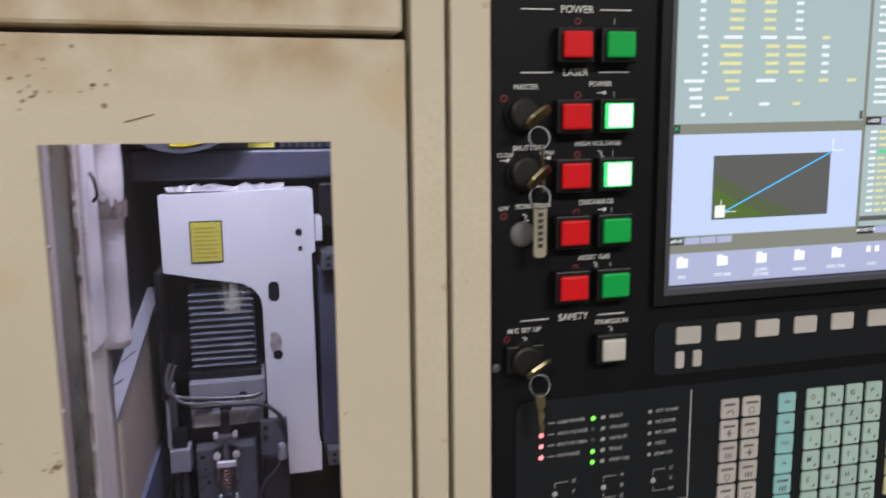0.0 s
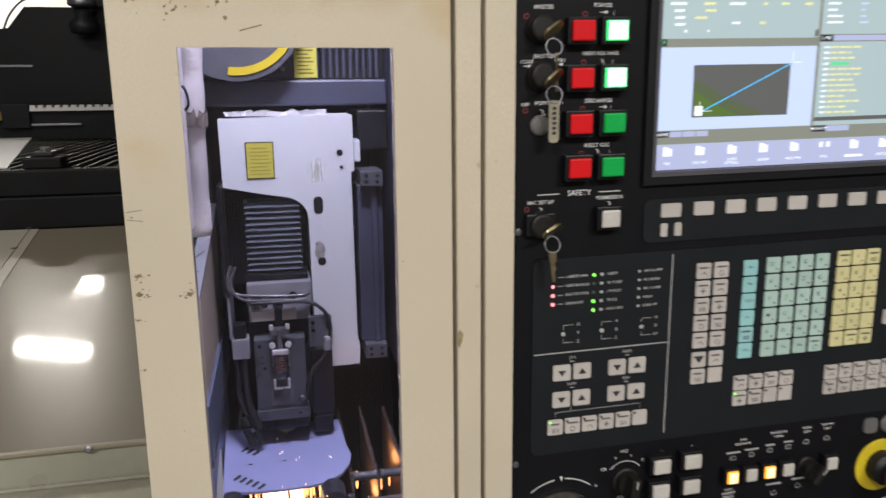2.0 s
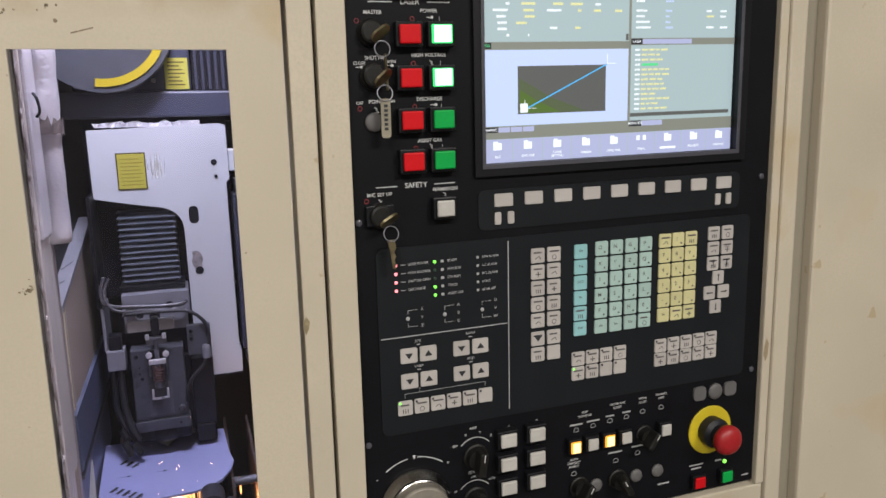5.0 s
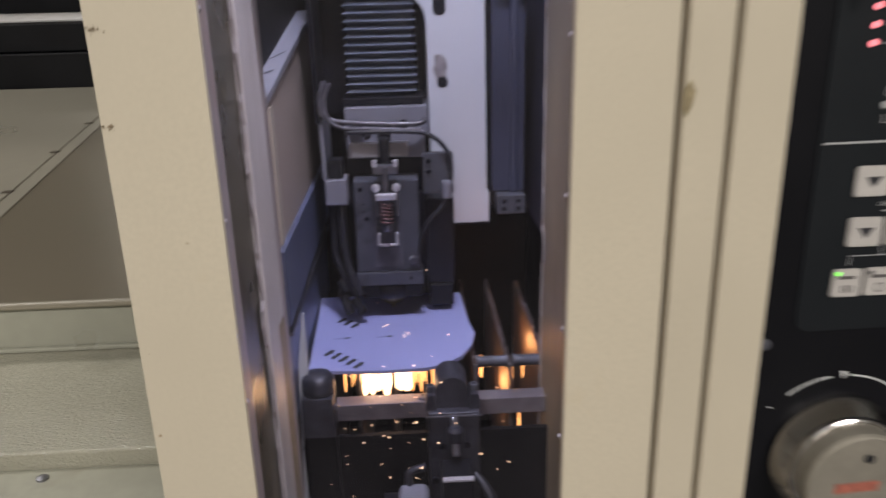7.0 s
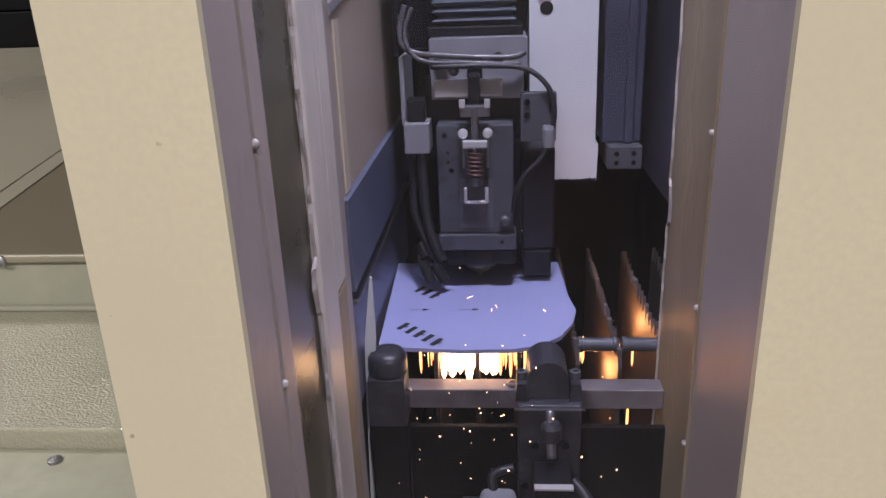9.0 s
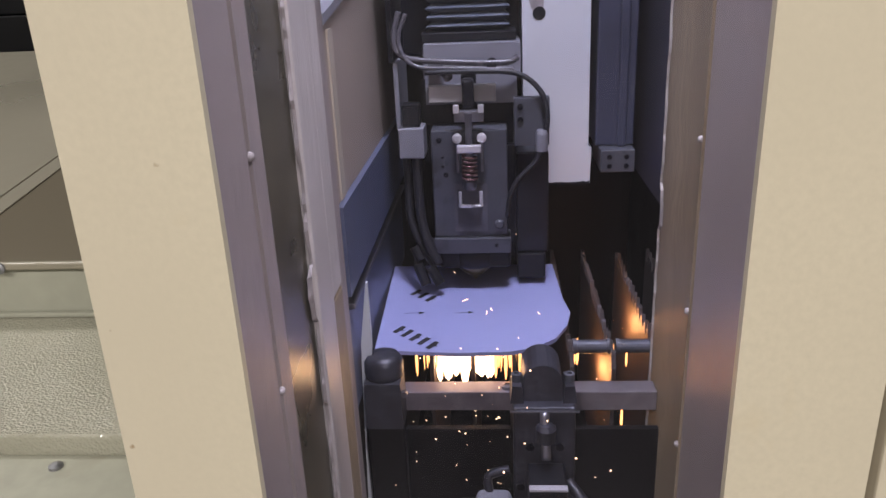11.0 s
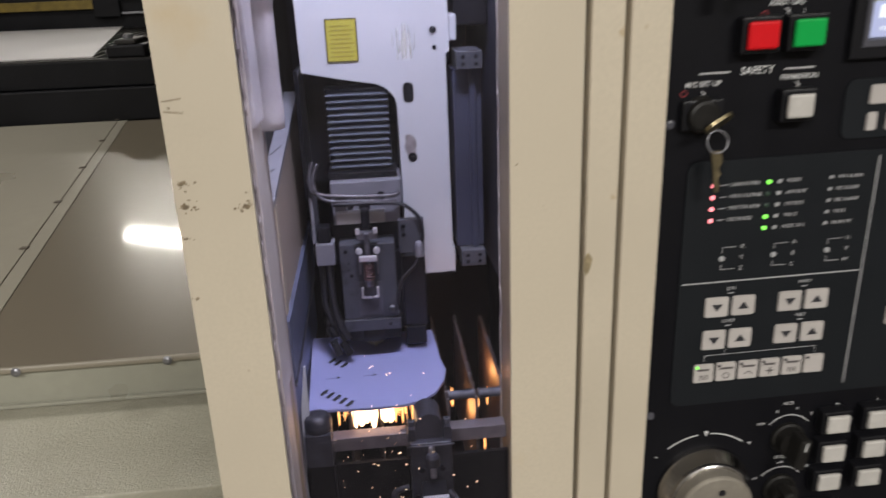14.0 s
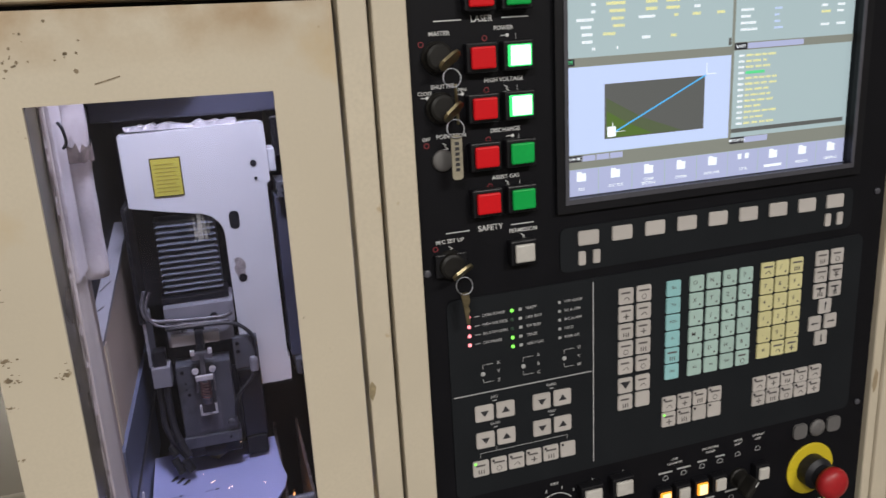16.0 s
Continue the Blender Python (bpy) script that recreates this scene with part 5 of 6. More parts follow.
def key(x, z, w, h, mat, legend="", print_rows=0, led=None, over=key_over, seed=0, arrow="", label=""):
    """One keypad key with its print: letters where they can be read, plain strokes where not."""
    t = 0.0016
    o = part("key", key_cap(w, h, t, mat, "key"), mat, over, label, at=(x, OY, z))
    y = OY - t - 0.00025
    b = bmesh.new()
    if legend:
        words(legend, 0.0043 if len(legend) == 1 else 0.0027, x - (0.0022 if len(legend) == 1 else 0), y, z + 0.001, bm=b, bold=0.00004)
        if len(legend) == 1:
            bar(x + 0.0025, x + 0.0042, y, z - 0.0048, z - 0.0030, bm=b)
    r = random.Random(seed * 7 + 3)
    if print_rows:
        bar(x - w * 0.34, x + w * r.uniform(0.22, 0.36), y, z + h * 0.16, z + h * 0.27, bm=b)
    if print_rows > 1:
        kind = seed % 4
        if kind == 0:
            tube([(x - 0.003, y, z - 0.0035), (x + 0.001, y, z - 0.001), (x + 0.003, y, z - 0.004)], 0.0004, 4, bm=b, steps=3)
        elif kind == 1:
            bar(x - 0.0006, x + 0.0006, y, z - 0.005, z + 0.0005, bm=b)
            bar(x - 0.003, x + 0.003, y, z - 0.0028, z - 0.0019, bm=b)
        elif kind == 2:
            for q in (-0.0025, 0, 0.0025):
                bar(x + q - 0.0005, x + q + 0.0005, y, z - 0.0052, z - 0.001, bm=b)
        else:
            for q in range(10):
                a0, a1 = 2 * math.pi * q / 10, 2 * math.pi * (q + 1) / 10
                b.faces.new([b.verts.new((x + rr * math.cos(a), y, z - 0.003 + rr * math.sin(a))) for rr, a in ((0.0028, a0), (0.0028, a1), (0.0021, a1), (0.0021, a0))])
    if arrow:
        s = 0.0042
        tri = {"v": ((-s, 0.6 * s), (s, 0.6 * s), (0, -0.8 * s)), "^": ((-s, -0.6 * s), (s, -0.6 * s), (0, 0.8 * s))}
        if arrow in tri:
            b.faces.new([b.verts.new((x + p, y, z + q)) for p, q in tri[arrow]])
        else:
            dx, dz = {"u": (0, 1), "d": (0, -1), "l": (-1, 0), "r": (1, 0)}[arrow]
            if dx:
                bar(x - 0.004, x + 0.004, y, z - 0.0006, z + 0.0006, bm=b)
            else:
                bar(x - 0.0006, x + 0.0006, y, z - 0.004, z + 0.004, bm=b)
            b.faces.new([b.verts.new((x + p, y, z + q)) for p, q in ((dx * 0.005, dz * 0.005), (dx * 0.0022 + dz * 0.0017, dz * 0.0022 + dx * 0.0017), (dx * 0.0022 - dz * 0.0017, dz * 0.0022 - dx * 0.0017))])
    if len(b.verts):
        part("key_print", b, DARK_INK if arrow else KEY_INK, o)
    else:
        b.free()
    if led:
        part("key_lamp", lathe([(0.0012, 0), (0.0012, 0.0006)], (x - w * 0.36, OY - t, z + h * 0.36), "y", 10), led, o)
    return o


K = 0.0156
n = 0
for ci, x in enumerate((0.3602, 0.3790)):
    for ri, z in enumerate((1.1900, 1.1724, 1.1548, 1.1372, 1.1196, 1.0996, 1.0820)):
        blank = ci == 1 and ri == 6
        if ri == 5 and ci == 0:
            o = key(x, z, K, K, KEY_GREY, print_rows=1, arrow="v", seed=n)
        else:
            key(x, z, K, K, KEY_GREY, print_rows=0 if blank else 2, seed=n)
        n += 1
for ri, lg in enumerate(("Esc", "Tab", "LCD", "Fn", "", "Ctrl")):
    key(0.4110, 1.1895 - 0.0171 * ri, K, K, KEY_CYAN, lg, print_rows=0 if lg else 2, seed=n)
    n += 1
for ri, row in enumerate(("ONGP", "XYZQ", "IJKR", "MSTL", "FDHB")):
    for ci, ch in enumerate(row):
        key(0.4365 + 0.01855 * ci, 1.1905 - 0.01745 * ri, K, K, KEY_MINT, ch)
for ci, lg in enumerate(("Alt", "Ins", "Del", "")):
    key(0.4365 + 0.01855 * ci, 1.1033, K, K, KEY_MINT, lg, print_rows=0 if lg else 2, seed=n)
    n += 1
for ri, row in enumerate((("", "/", ""), ("7", "8", "9"), ("4", "5", "6"), ("1", "2", "3"), ("-", "0", "."), ("BS", "", ""))):
    for ci, ch in enumerate(row):
        key(0.5170 + 0.01725 * ci, 1.1915 - 0.0171 * ri, K, K, KEY_YELLOW, ch, print_rows=0 if ch else 2, seed=n)
        n += 1
for ri in range(3):
    for ci in range(2):
        key(0.5822 + 0.0187 * ci, 1.1940 - 0.0175 * ri, K, K, KEY_GREY, ("", "", "", "End")[ri * 2 + ci] if ri < 2 else "", print_rows=2, seed=n, arrow="" if ri < 2 else "ud"[ci])
        n += 1
for x, z, a in ((0.5903, 1.1420, "u"), (0.5790, 1.1247, "l"), (0.5985, 1.1247, "r"), (0.5880, 1.1075, "d")):
    key(x, z, K, K, KEY_GREY, arrow=a)
for ri in range(2):
    for ci in range(4):
        blank = ri == 1 and ci > 1
        key(0.4090 + 0.01755 * ci, 1.0700 - 0.0168 * ri, K, K, KEY_GREY, print_rows=0 if blank else 2, led=LED_GREEN if (ri == 1 and ci == 0) else DARK_INK, seed=n)
        n += 1
    for ci in range(5):
        key(0.5148 + 0.0173 * ci, 1.0702 - 0.0165 * ri, K, K, KEY_GREY, print_rows=2, led=DARK_INK, seed=n)
        n += 1
for k in range(9):
    key(0.3220 + 0.03385 * k, 1.2515, 0.0205, 0.0133, KEY_GREY, over=fk_over)
for x in (0.3155, 0.3300, 0.5855, 0.6000):
    key(x, 1.2330, 0.0072, 0.0128, KEY_GREY, over=fk_over)
for x0, x1 in ((0.2165, 0.2370), (0.2730, 0.2940)):
    for z in (1.1012, 1.0742):
        key(x0, z, 0.0178, 0.0158, KEY_GREY, arrow="v")
        key(x1, z, 0.0178, 0.0158, KEY_GREY, arrow="^")
for k in range(6):
    key(0.2110 + 0.0176 * k, 1.0462, K, K, KEY_GREY, print_rows=0 if k == 5 else 2, led=LED_GREEN if k == 0 else DARK_INK, seed=n)
    n += 1


def legend(text, size, x, z, mat=WHITE_INK, align="CENTER", y=PIY, parent=panel, bold=0.00003, squeeze=1.0):
    part("legend", words(text, size, x, y, z, align, bold, squeeze=squeeze), mat, parent)


def heading(text, x, z, half=0.040, gap=0.017):
    b = words(text, 0.0050, x, PIY, z, "CENTER", 0.00006)
    bar(x - half, x - gap, PIY, z - 0.0004, z + 0.0004, bm=b)
    bar(x + gap, x + half, PIY, z - 0.0004, z + 0.0004, bm=b)
    part("heading", b, WHITE_INK, panel)


heading("POWER", 0.2295, 1.4855)
heading("LASER", 0.2290, 1.4440)
heading("SAFETY", 0.2300, 1.2725, gap=0.019)
for text, x, z in (("MASTER", 0.193, 1.4345), ("POWER", 0.2475, 1.4360), ("SHUTTER", 0.194, 1.3935), ("HIGH VOLTAGE", 0.2465, 1.3955), ("POINTER", 0.196, 1.3535),
                   ("DISCHARGE", 0.2462, 1.3545), ("ASSIST GAS", 0.2455, 1.3150), ("M/C SET UP", 0.193, 1.2655), ("PERMISSION", 0.2600, 1.2668)):
    legend(text, 0.0035, x, z, bold=0.00005)
for text, x, z in (("CLOSE", 0.1785, 1.3890), ("OPEN", 0.2085, 1.3898), ("OFF", 0.1775, 1.3525), ("ON", 0.2085, 1.3535)):
    legend(text, 0.0029, x, z)


def ring_mark(x, z, r=0.0024):
    b = bmesh.new()
    for q in range(14):
        a0, a1 = 2 * math.pi * q / 14, 2 * math.pi * (q + 1) / 14
        b.faces.new([b.verts.new((x + rr * math.cos(a), PIY, z + rr * math.sin(a))) for rr, a in ((r, a0), (r, a1), (r * 0.68, a1), (r * 0.68, a0))])
    part("off_mark", b, RED_INK, panel)


def beam_mark(x, z, s=0.004):
    b = bmesh.new()
    bar(x - s, x + 0.001, PIY, z - 0.0003, z + 0.0003, bm=b)
    lathe([(0.0014, 0), (0.0014, 0.0002)], (x + 0.0016, PIY + 0.0001, z), "y", 10, bm=b)
    part("beam_symbol", b, WHITE_INK, panel)


for x, z in ((0.230, 1.478), (0.1775, 1.4270), (0.2310, 1.4288), (0.2310, 1.3880), (0.1775, 1.3475), (0.2310, 1.3478), (0.2310, 1.3083), (0.1800, 1.2600)):
    ring_mark(x, z)
    if x > 0.2:
        part("on_mark", bar(x + 0.0268, x + 0.0272, PIY, z - 0.002, z + 0.0024), GREY_INK, panel)
for x, z in ((0.194, 1.4268), (0.249, 1.4302), (0.251, 1.3490), (0.1790, 1.3855), (0.2085, 1.3865)):
    beam_mark(x, z)
for x, z in ((0.2490, 1.3885), (0.1935, 1.3462), (0.2470, 1.3095), (0.1940, 1.2588), (0.2600, 1.2612)):
    b = bmesh.new()
    tube([(x - 0.0022, PIY, z + 0.0022), (x + 0.0008, PIY, z + 0.0002), (x - 0.0008, PIY, z - 0.0004), (x + 0.0020, PIY, z - 0.0026)], 0.0004, 4, bm=b, steps=2)
    bar(x - 0.0025, x + 0.0025, PIY, z - 0.0031, z - 0.0026, bm=b)
    part("symbol", b, WHITE_INK, panel)


def push_button(x, z, w, h, cap, rim=None, depth=0.0145, label="", housing=0.0030):
    """Square illuminated push button: black housing, proud cap, lit rim where it glows."""
    hb = box(x - w / 2 - housing, x + w / 2 + housing, PY - depth * 0.72, PY - 0.0001, z - h / 2 - housing, z + h / 2 + housing, 0.0012)
    o = part("push_button", hb, BEZEL, panel, label)
    if rim:
        part("lit_rim", box(x - w / 2, x + w / 2, PY - depth + 0.0012, PY - depth * 0.72 - 0.0001, z - h / 2, z + h / 2, 0.001), rim, o)
        part("cap", box(x - w / 2 + 0.0018, x + w / 2 - 0.0018, PY - depth, PY - depth + 0.0011, z - h / 2 + 0.001, z + h / 2 - 0.001, 0.0005), cap, o)
    else:
        part("cap", box(x - w / 2, x + w / 2, PY - depth, PY - depth * 0.72 - 0.0001, z - h / 2, z + h / 2, 0.0014), cap, o)
    return o


for z, lit in ((1.4612, 0), (1.4140, 1), (1.3742, 1), (1.3350, 0), (1.2962, 0)):
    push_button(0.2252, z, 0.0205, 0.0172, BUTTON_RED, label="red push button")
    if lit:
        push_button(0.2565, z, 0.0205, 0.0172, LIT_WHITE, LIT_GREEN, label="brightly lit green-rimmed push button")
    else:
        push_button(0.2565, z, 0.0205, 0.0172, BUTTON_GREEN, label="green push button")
push_button(0.2562, 1.2490, 0.0178, 0.0158, BUTTON_WHITE, label="white push button")


def key_switch(x, z, turn, ring_drop=0.020, tag=""):
    """Round lock with a key in it, a split ring and what hangs from the ring."""
    lock = part("key_switch", lathe([(0.0128, 0), (0.0128, 0.003), (0.0112, 0.005), (0.0105, 0.010), (0.0085, 0.0112), (0.0005, 0.0112)], (x, PY, z), "y", 28), KNOB, panel, "round black key lock with a key", smooth=False)
    kb = bmesh.new()
    prism(rounded(-0.0090, 0.0110, -0.0068, 0.0068, 0.0062), -0.0012, 0.0012, kb)
    m = Matrix.Translation((x + 0.004, PY - 0.020, z - 0.003)) @ Matrix.Rotation(radians(turn), 4, "Y") @ Matrix.Rotation(radians(55), 4, "X")
    bmesh.ops.transform(kb, matrix=m, verts=kb.verts)
    kk = part("key_bow", kb, BRASS, lock, "worn brass key")
    cx, cz, cy = x + 0.007, z - 0.016, PY - 0.016
    part("split_ring", tube([(cx + 0.0072 * math.cos(a), cy + 0.002 * math.sin(a), cz + 0.0072 * math.sin(a)) for a in [2 * math.pi * q / 10 for q in range(10)]], 0.00055, 6, closed=True, steps=3), STEEL, lock, "thin steel split ring", smooth=True)
    if tag == "strap":
        part("key_strap", tube([(cx + 0.0025, cy, cz - 0.005), (cx + 0.0042, cy + 0.004, cz - 0.020), (cx + 0.0055, cy + 0.006, cz - 0.037)], 0.0013, 6), BRASS, lock, smooth=True)
    if tag == "plate":
        tg = part("key_tag", prism(rounded(cx - 0.0045, cx + 0.0045, cz - 0.041, cz - 0.005, 0.003), cy - 0.001, cy + 0.0006), material("beige_tag", (0.30, 0.27, 0.20), 0.5, var=0.15, scale=150), lock, "narrow beige key tag with worn print")
        tb = bmesh.new()
        for q in range(6):
            bar(cx - 0.0018, cx + 0.0018, cy - 0.0013, cz - 0.034 + 0.0042 * q, cz - 0.0314 + 0.0042 * q, bm=tb)
        part("tag_print", tb, DARK_INK, lock)
    if tag == "key":
        sp = bmesh.new()
        prism([(cx - 0.004, cz - 0.006), (cx + 0.003, cz - 0.006), (cx + 0.0042, cz - 0.014), (cx + 0.0022, cz - 0.018), (cx + 0.0038, cz - 0.022), (cx + 0.0022, cz - 0.026), (cx + 0.0036, cz - 0.030), (cx + 0.0028, cz - 0.035), (cx + 0.0005, cz - 0.034), (cx - 0.002, cz - 0.017)], cy - 0.001, cy + 0.001, sp)
        part("spare_key", sp, BRASS, lock, "spare key hanging from the ring")
    return lock


key_switch(0.190, 1.4165, -35, tag="strap")
key_switch(0.191, 1.3770, -40, tag="plate")
lockbox = part("lock_housing", box(0.178, 0.206, PY - 0.006, PY - 0.0002, 1.236, 1.256, 0.001), BEZEL, panel)
key_switch(0.1920, 1.2455, -30, tag="key")


def plug(x, z, r=0.0088, label="grey round blanking plug"):
    part("blank_plug", lathe([(r, 0), (r, 0.002), (r * 0.9, 0.0034), (r * 0.5, 0.0042), (0.0003, 0.0044)], (x, PY, z), "y", 28), PLUG, panel, label, smooth=True)


plug(0.1905, 1.3345, 0.0090)
for x, z in ((0.4340, 0.9150), (0.4870, 0.9160), (0.5160, 0.9165)):
    plug(x, z, 0.0078)
plug(0.5940, 1.0025, 0.0098)
for x in (0.5715, 0.6150):
    part("blank_plug", prism(rounded(x - 0.0085, x + 0.0085, 0.9945, 1.0115, 0.005), PY - 0.003, PY - 0.0002), PLUG, panel, "grey oblong blanking plug")

# indicator lamps and their words
rows = (1.1948, 1.1862, 1.1777, 1.1692, 1.1607)
for z, t in zip(rows, ("LASER POWER", "HIGH VOLTAGE", "SHUTTER OPEN", "DISCHARGE")):
    part("indicator", lathe([(0.0016, 0), (0.0016, 0.0008), (0.0008, 0.0014)], (0.2060, OY, z), "y", 12), LED_RED, key_over, "lit red indicator")
    legend(t, 0.0027, 0.2185, z, GREY_INK, "LEFT", IY, key_over, 0.00003, 0.88)
    part("symbol", bar(0.2110, 0.2160, IY, z - 0.0003, z + 0.0003), GREY_INK, key_over)
for k, (z, t) in enumerate(zip(rows, ("READY", "H/W BUSY", "S/W BUSY", "TRACE", "ASSIST GAS"))):
    part("indicator", lathe([(0.0016, 0), (0.0016, 0.0008), (0.0008, 0.0014)], (0.2465, OY, z), "y", 12), LED_GREEN if k in (0, 3, 4) else LED_OFF, key_over)
    legend(t, 0.0027, 0.2600, z, GREY_INK, "LEFT", IY, key_over, 0.00003, 0.88)
    part("symbol", bar(0.2530, 0.2560, IY, z - 0.0013, z + 0.0013), GREY_INK, key_over)
for z, t in zip(rows, ("H/W ALARM", "NC ALARM", "M/C ALARM", "HOLD", "BEAM OFF")):
    legend(t, 0.0027, 0.2975, z, GREY_INK, "LEFT", IY, key_over, 0.00003, 0.88)
    part("symbol", bar(0.2915, 0.2940, IY, z - 0.0012, z + 0.0012), GREY_INK, key_over)
for x, t in ((0.2170, "XYZ"), (0.2560, "ABC"), (0.2970, "UVW")):
    part("axis_lamp", lathe([(0.0020, 0), (0.0020, 0.0008), (0.0012, 0.0012)], (x, OY, 1.1395), "y", 12), GREY_INK, key_over)
    b = bmesh.new()
    for q, ch in enumerate(t):
        z = 1.1480 - 0.0085 * q
        words(ch, 0.0032, x + 0.0150, IY, z, bm=b, bold=0.00004)
        if q != 1:
            bar(x, x + 0.010, IY, z - 0.0002, z + 0.0002, bm=b)
            bar(x - 0.0002, x + 0.0002, IY, min(z, z - 0.004 * (1 - q)), max(z, z - 0.004 * (1 - q)), bm=b)
    part("axis_letters", b, GREY_INK, key_over)
for t, x, z in (("JOG", 0.2270, 1.1155), ("LASER", 0.2270, 1.0890), ("RAPID", 0.2835, 1.1160), ("FEED", 0.2835, 1.0888)):
    legend(t, 0.0026, x, z, GREY_INK, "CENTER", IY, key_over, 0.00003)
    part("symbol", bar(x - 0.002, x + 0.002, IY, z - 0.0042, z - 0.0034), GREY_INK, key_over)
b = bmesh.new()
bar(0.2110, 0.2990, IY, 1.0608, 1.0612, bm=b)
bar(0.2108, 0.2112, IY, 1.0560, 1.0612, bm=b)
bar(0.2988, 0.2992, IY, 1.0560, 1.0612, bm=b)
bar(0.2268, 0.2272, IY, 1.0608, 1.0660, bm=b)
part("group_bracket", b, GREY_INK, key_over)

# lower row: handwheel, selectors, push buttons
wx, wz = 0.2190, 0.9400
wheel = part("handwheel", lathe([(0.0380, 0), (0.0380, 0.004), (0.0372, 0.0055), (0.0322, 0.014), (0.0316, 0.0165), (0.0306, 0.0172), (0.0005, 0.0172)], (wx, PY, wz), "y", 48), CHROME, panel, "round metal pulse handwheel", smooth=False)
part("wheel_dial", lathe([(0.0296, 0.0173), (0.0296, 0.0275), (0.0286, 0.0292), (0.0276, 0.0296), (0.0270, 0.0290), (0.0003, 0.0290)], (wx, PY, wz), "y", 48), DIAL, wheel, "champagne dial face")
part("dial_mark", prism([(wx - 0.014, wz - 0.006), (wx + 0.010, wz - 0.005), (wx + 0.011, wz + 0.001), (wx - 0.013, wz)], PY - 0.0295, PY - 0.0292), material("faded_red_print", (0.42, 0.13, 0.09), 0.6, var=0.3, scale=300), wheel, "faded red print")
part("dial_hole", lathe([(0.0028, 0), (0.0028, 0.0003)], (wx + 0.003, PY - 0.0292, wz + 0.015), "y", 14), HEAD_DARK, wheel)
part("wheel_crank", tube([(wx + 0.003, PY - 0.027, wz - 0.022), (wx + 0.003, PY - 0.039, wz - 0.026), (wx + 0.003, PY - 0.045, wz - 0.032)], 0.005, 12), CHROME, wheel, smooth=True)
b = bmesh.new()
for a0, a1 in ((98, 128), (52, 86)):
    for q in range(8):
        t0, t1 = radians(a0 + (a1 - a0) * q / 8), radians(a0 + (a1 - a0) * (q + 1) / 8)
        b.faces.new([b.verts.new((wx + rr * math.cos(a), PIY, wz + rr * math.sin(a))) for rr, a in ((0.0505, t0), (0.0505, t1), (0.0495, t1), (0.0495, t0))])
words("-", 0.006, wx - 0.040, PIY, wz + 0.033, bm=b)
words("+", 0.005, wx + 0.037, PIY, wz + 0.037, bm=b)
b.faces.new([b.verts.new((wx + p, PIY, wz + 0.0495 + q)) for p, q in ((-0.0018, 0.003), (0.0018, 0.003), (0, -0.002))])
part("wheel_scale", b, WHITE_INK, panel)


def selector(x, z, turn, marks=True, r=0.012):
    o = part("selector_knob", lathe([(r * 1.15, 0), (r * 1.15, 0.003), (r, 0.004), (r * 0.92, 0.012), (0.0003, 0.0125)], (x, PY, z), "y", 28), KNOB, panel, "dark pointer selector knob")
    g = box(-r * 0.38, r * 0.38, -0.026, -0.010, -r * 1.15, r * 1.05, 0.002)
    bmesh.ops.transform(g, matrix=Matrix.Translation((x, PY, z)) @ Matrix.Rotation(radians(turn), 4, "Y"), verts=g.verts)
    part("knob_grip", g, KNOB, o)
    g = box(-0.0005, 0.0005, -0.0264, -0.0261, r * 0.3, r * 0.95)
    bmesh.ops.transform(g, matrix=Matrix.Translation((x, PY, z)) @ Matrix.Rotation(radians(turn), 4, "Y"), verts=g.verts)
    part("knob_line", g, WHITE_INK, o)
    if marks:
        b = bmesh.new()
        for q in range(12):
            t0, t1 = radians(40 + 100 * q / 12), radians(40 + 100 * (q + 1) / 12)
            b.faces.new([b.verts.new((x + rr * math.cos(a), PIY, z + rr * math.sin(a))) for rr, a in ((0.0212, t0), (0.0212, t1), (0.0204, t1), (0.0204, t0))])
        part("knob_scale", b, WHITE_INK, panel)


selector(0.2870, 0.9790, 8)
selector(0.2860, 0.9300, 155)
legend("AXIS", 0.0029, 0.2850, 1.0105)
legend("OFF", 0.0026, 0.2640, 0.9935)
for ch, x, z in (("X", 0.2765, 1.0040), ("Y", 0.2930, 1.0045), ("Z", 0.3055, 0.9990)):
    legend(ch, 0.0026, x, z)
legend("SCALE", 0.0029, 0.2845, 0.9605)
for t, x, z in (("x1", 0.2640, 0.9420), ("x10", 0.2845, 0.9550), ("x100", 0.3060, 0.9490)):
    legend(t, 0.0026, x, z)
for x, z in ((0.3262, 0.9905), (0.3600, 0.9915), (0.3262, 0.9635), (0.3600, 0.9640), (0.3262, 0.9360), (0.3600, 0.9365), (0.3262, 0.9030)):
    push_button(x - 0.005, z + 0.004, 0.0182, 0.0150, BUTTON_WHITE, depth=0.014, housing=0.0026, label="greyish white push button")
for x, z, t in ((0.3262, 1.0055, "+"), (0.3600, 1.0065, "+"), (0.3262, 0.9772, "-"), (0.3600, 0.9780, "-")):
    legend(t, 0.0030, x, z)
for x, lit in ((0.4085, 1), (0.4298, 0), (0.4515, 1), (0.4730, 0), (0.5258, 0)):
    push_button(x - 0.005, 0.9700, 0.0125, 0.0135, LIT_YELLOW if lit else BUTTON_WHITE, LIT_AMBER if lit else None, depth=0.012, housing=0.0022, label="lit amber push button" if lit else "white push button")
selector(0.4960, 0.9660, 35, False, 0.0095)
selector(0.4120, 0.9180, 30, False, 0.0105)
selector(0.4620, 0.9170, -30, False, 0.0105)
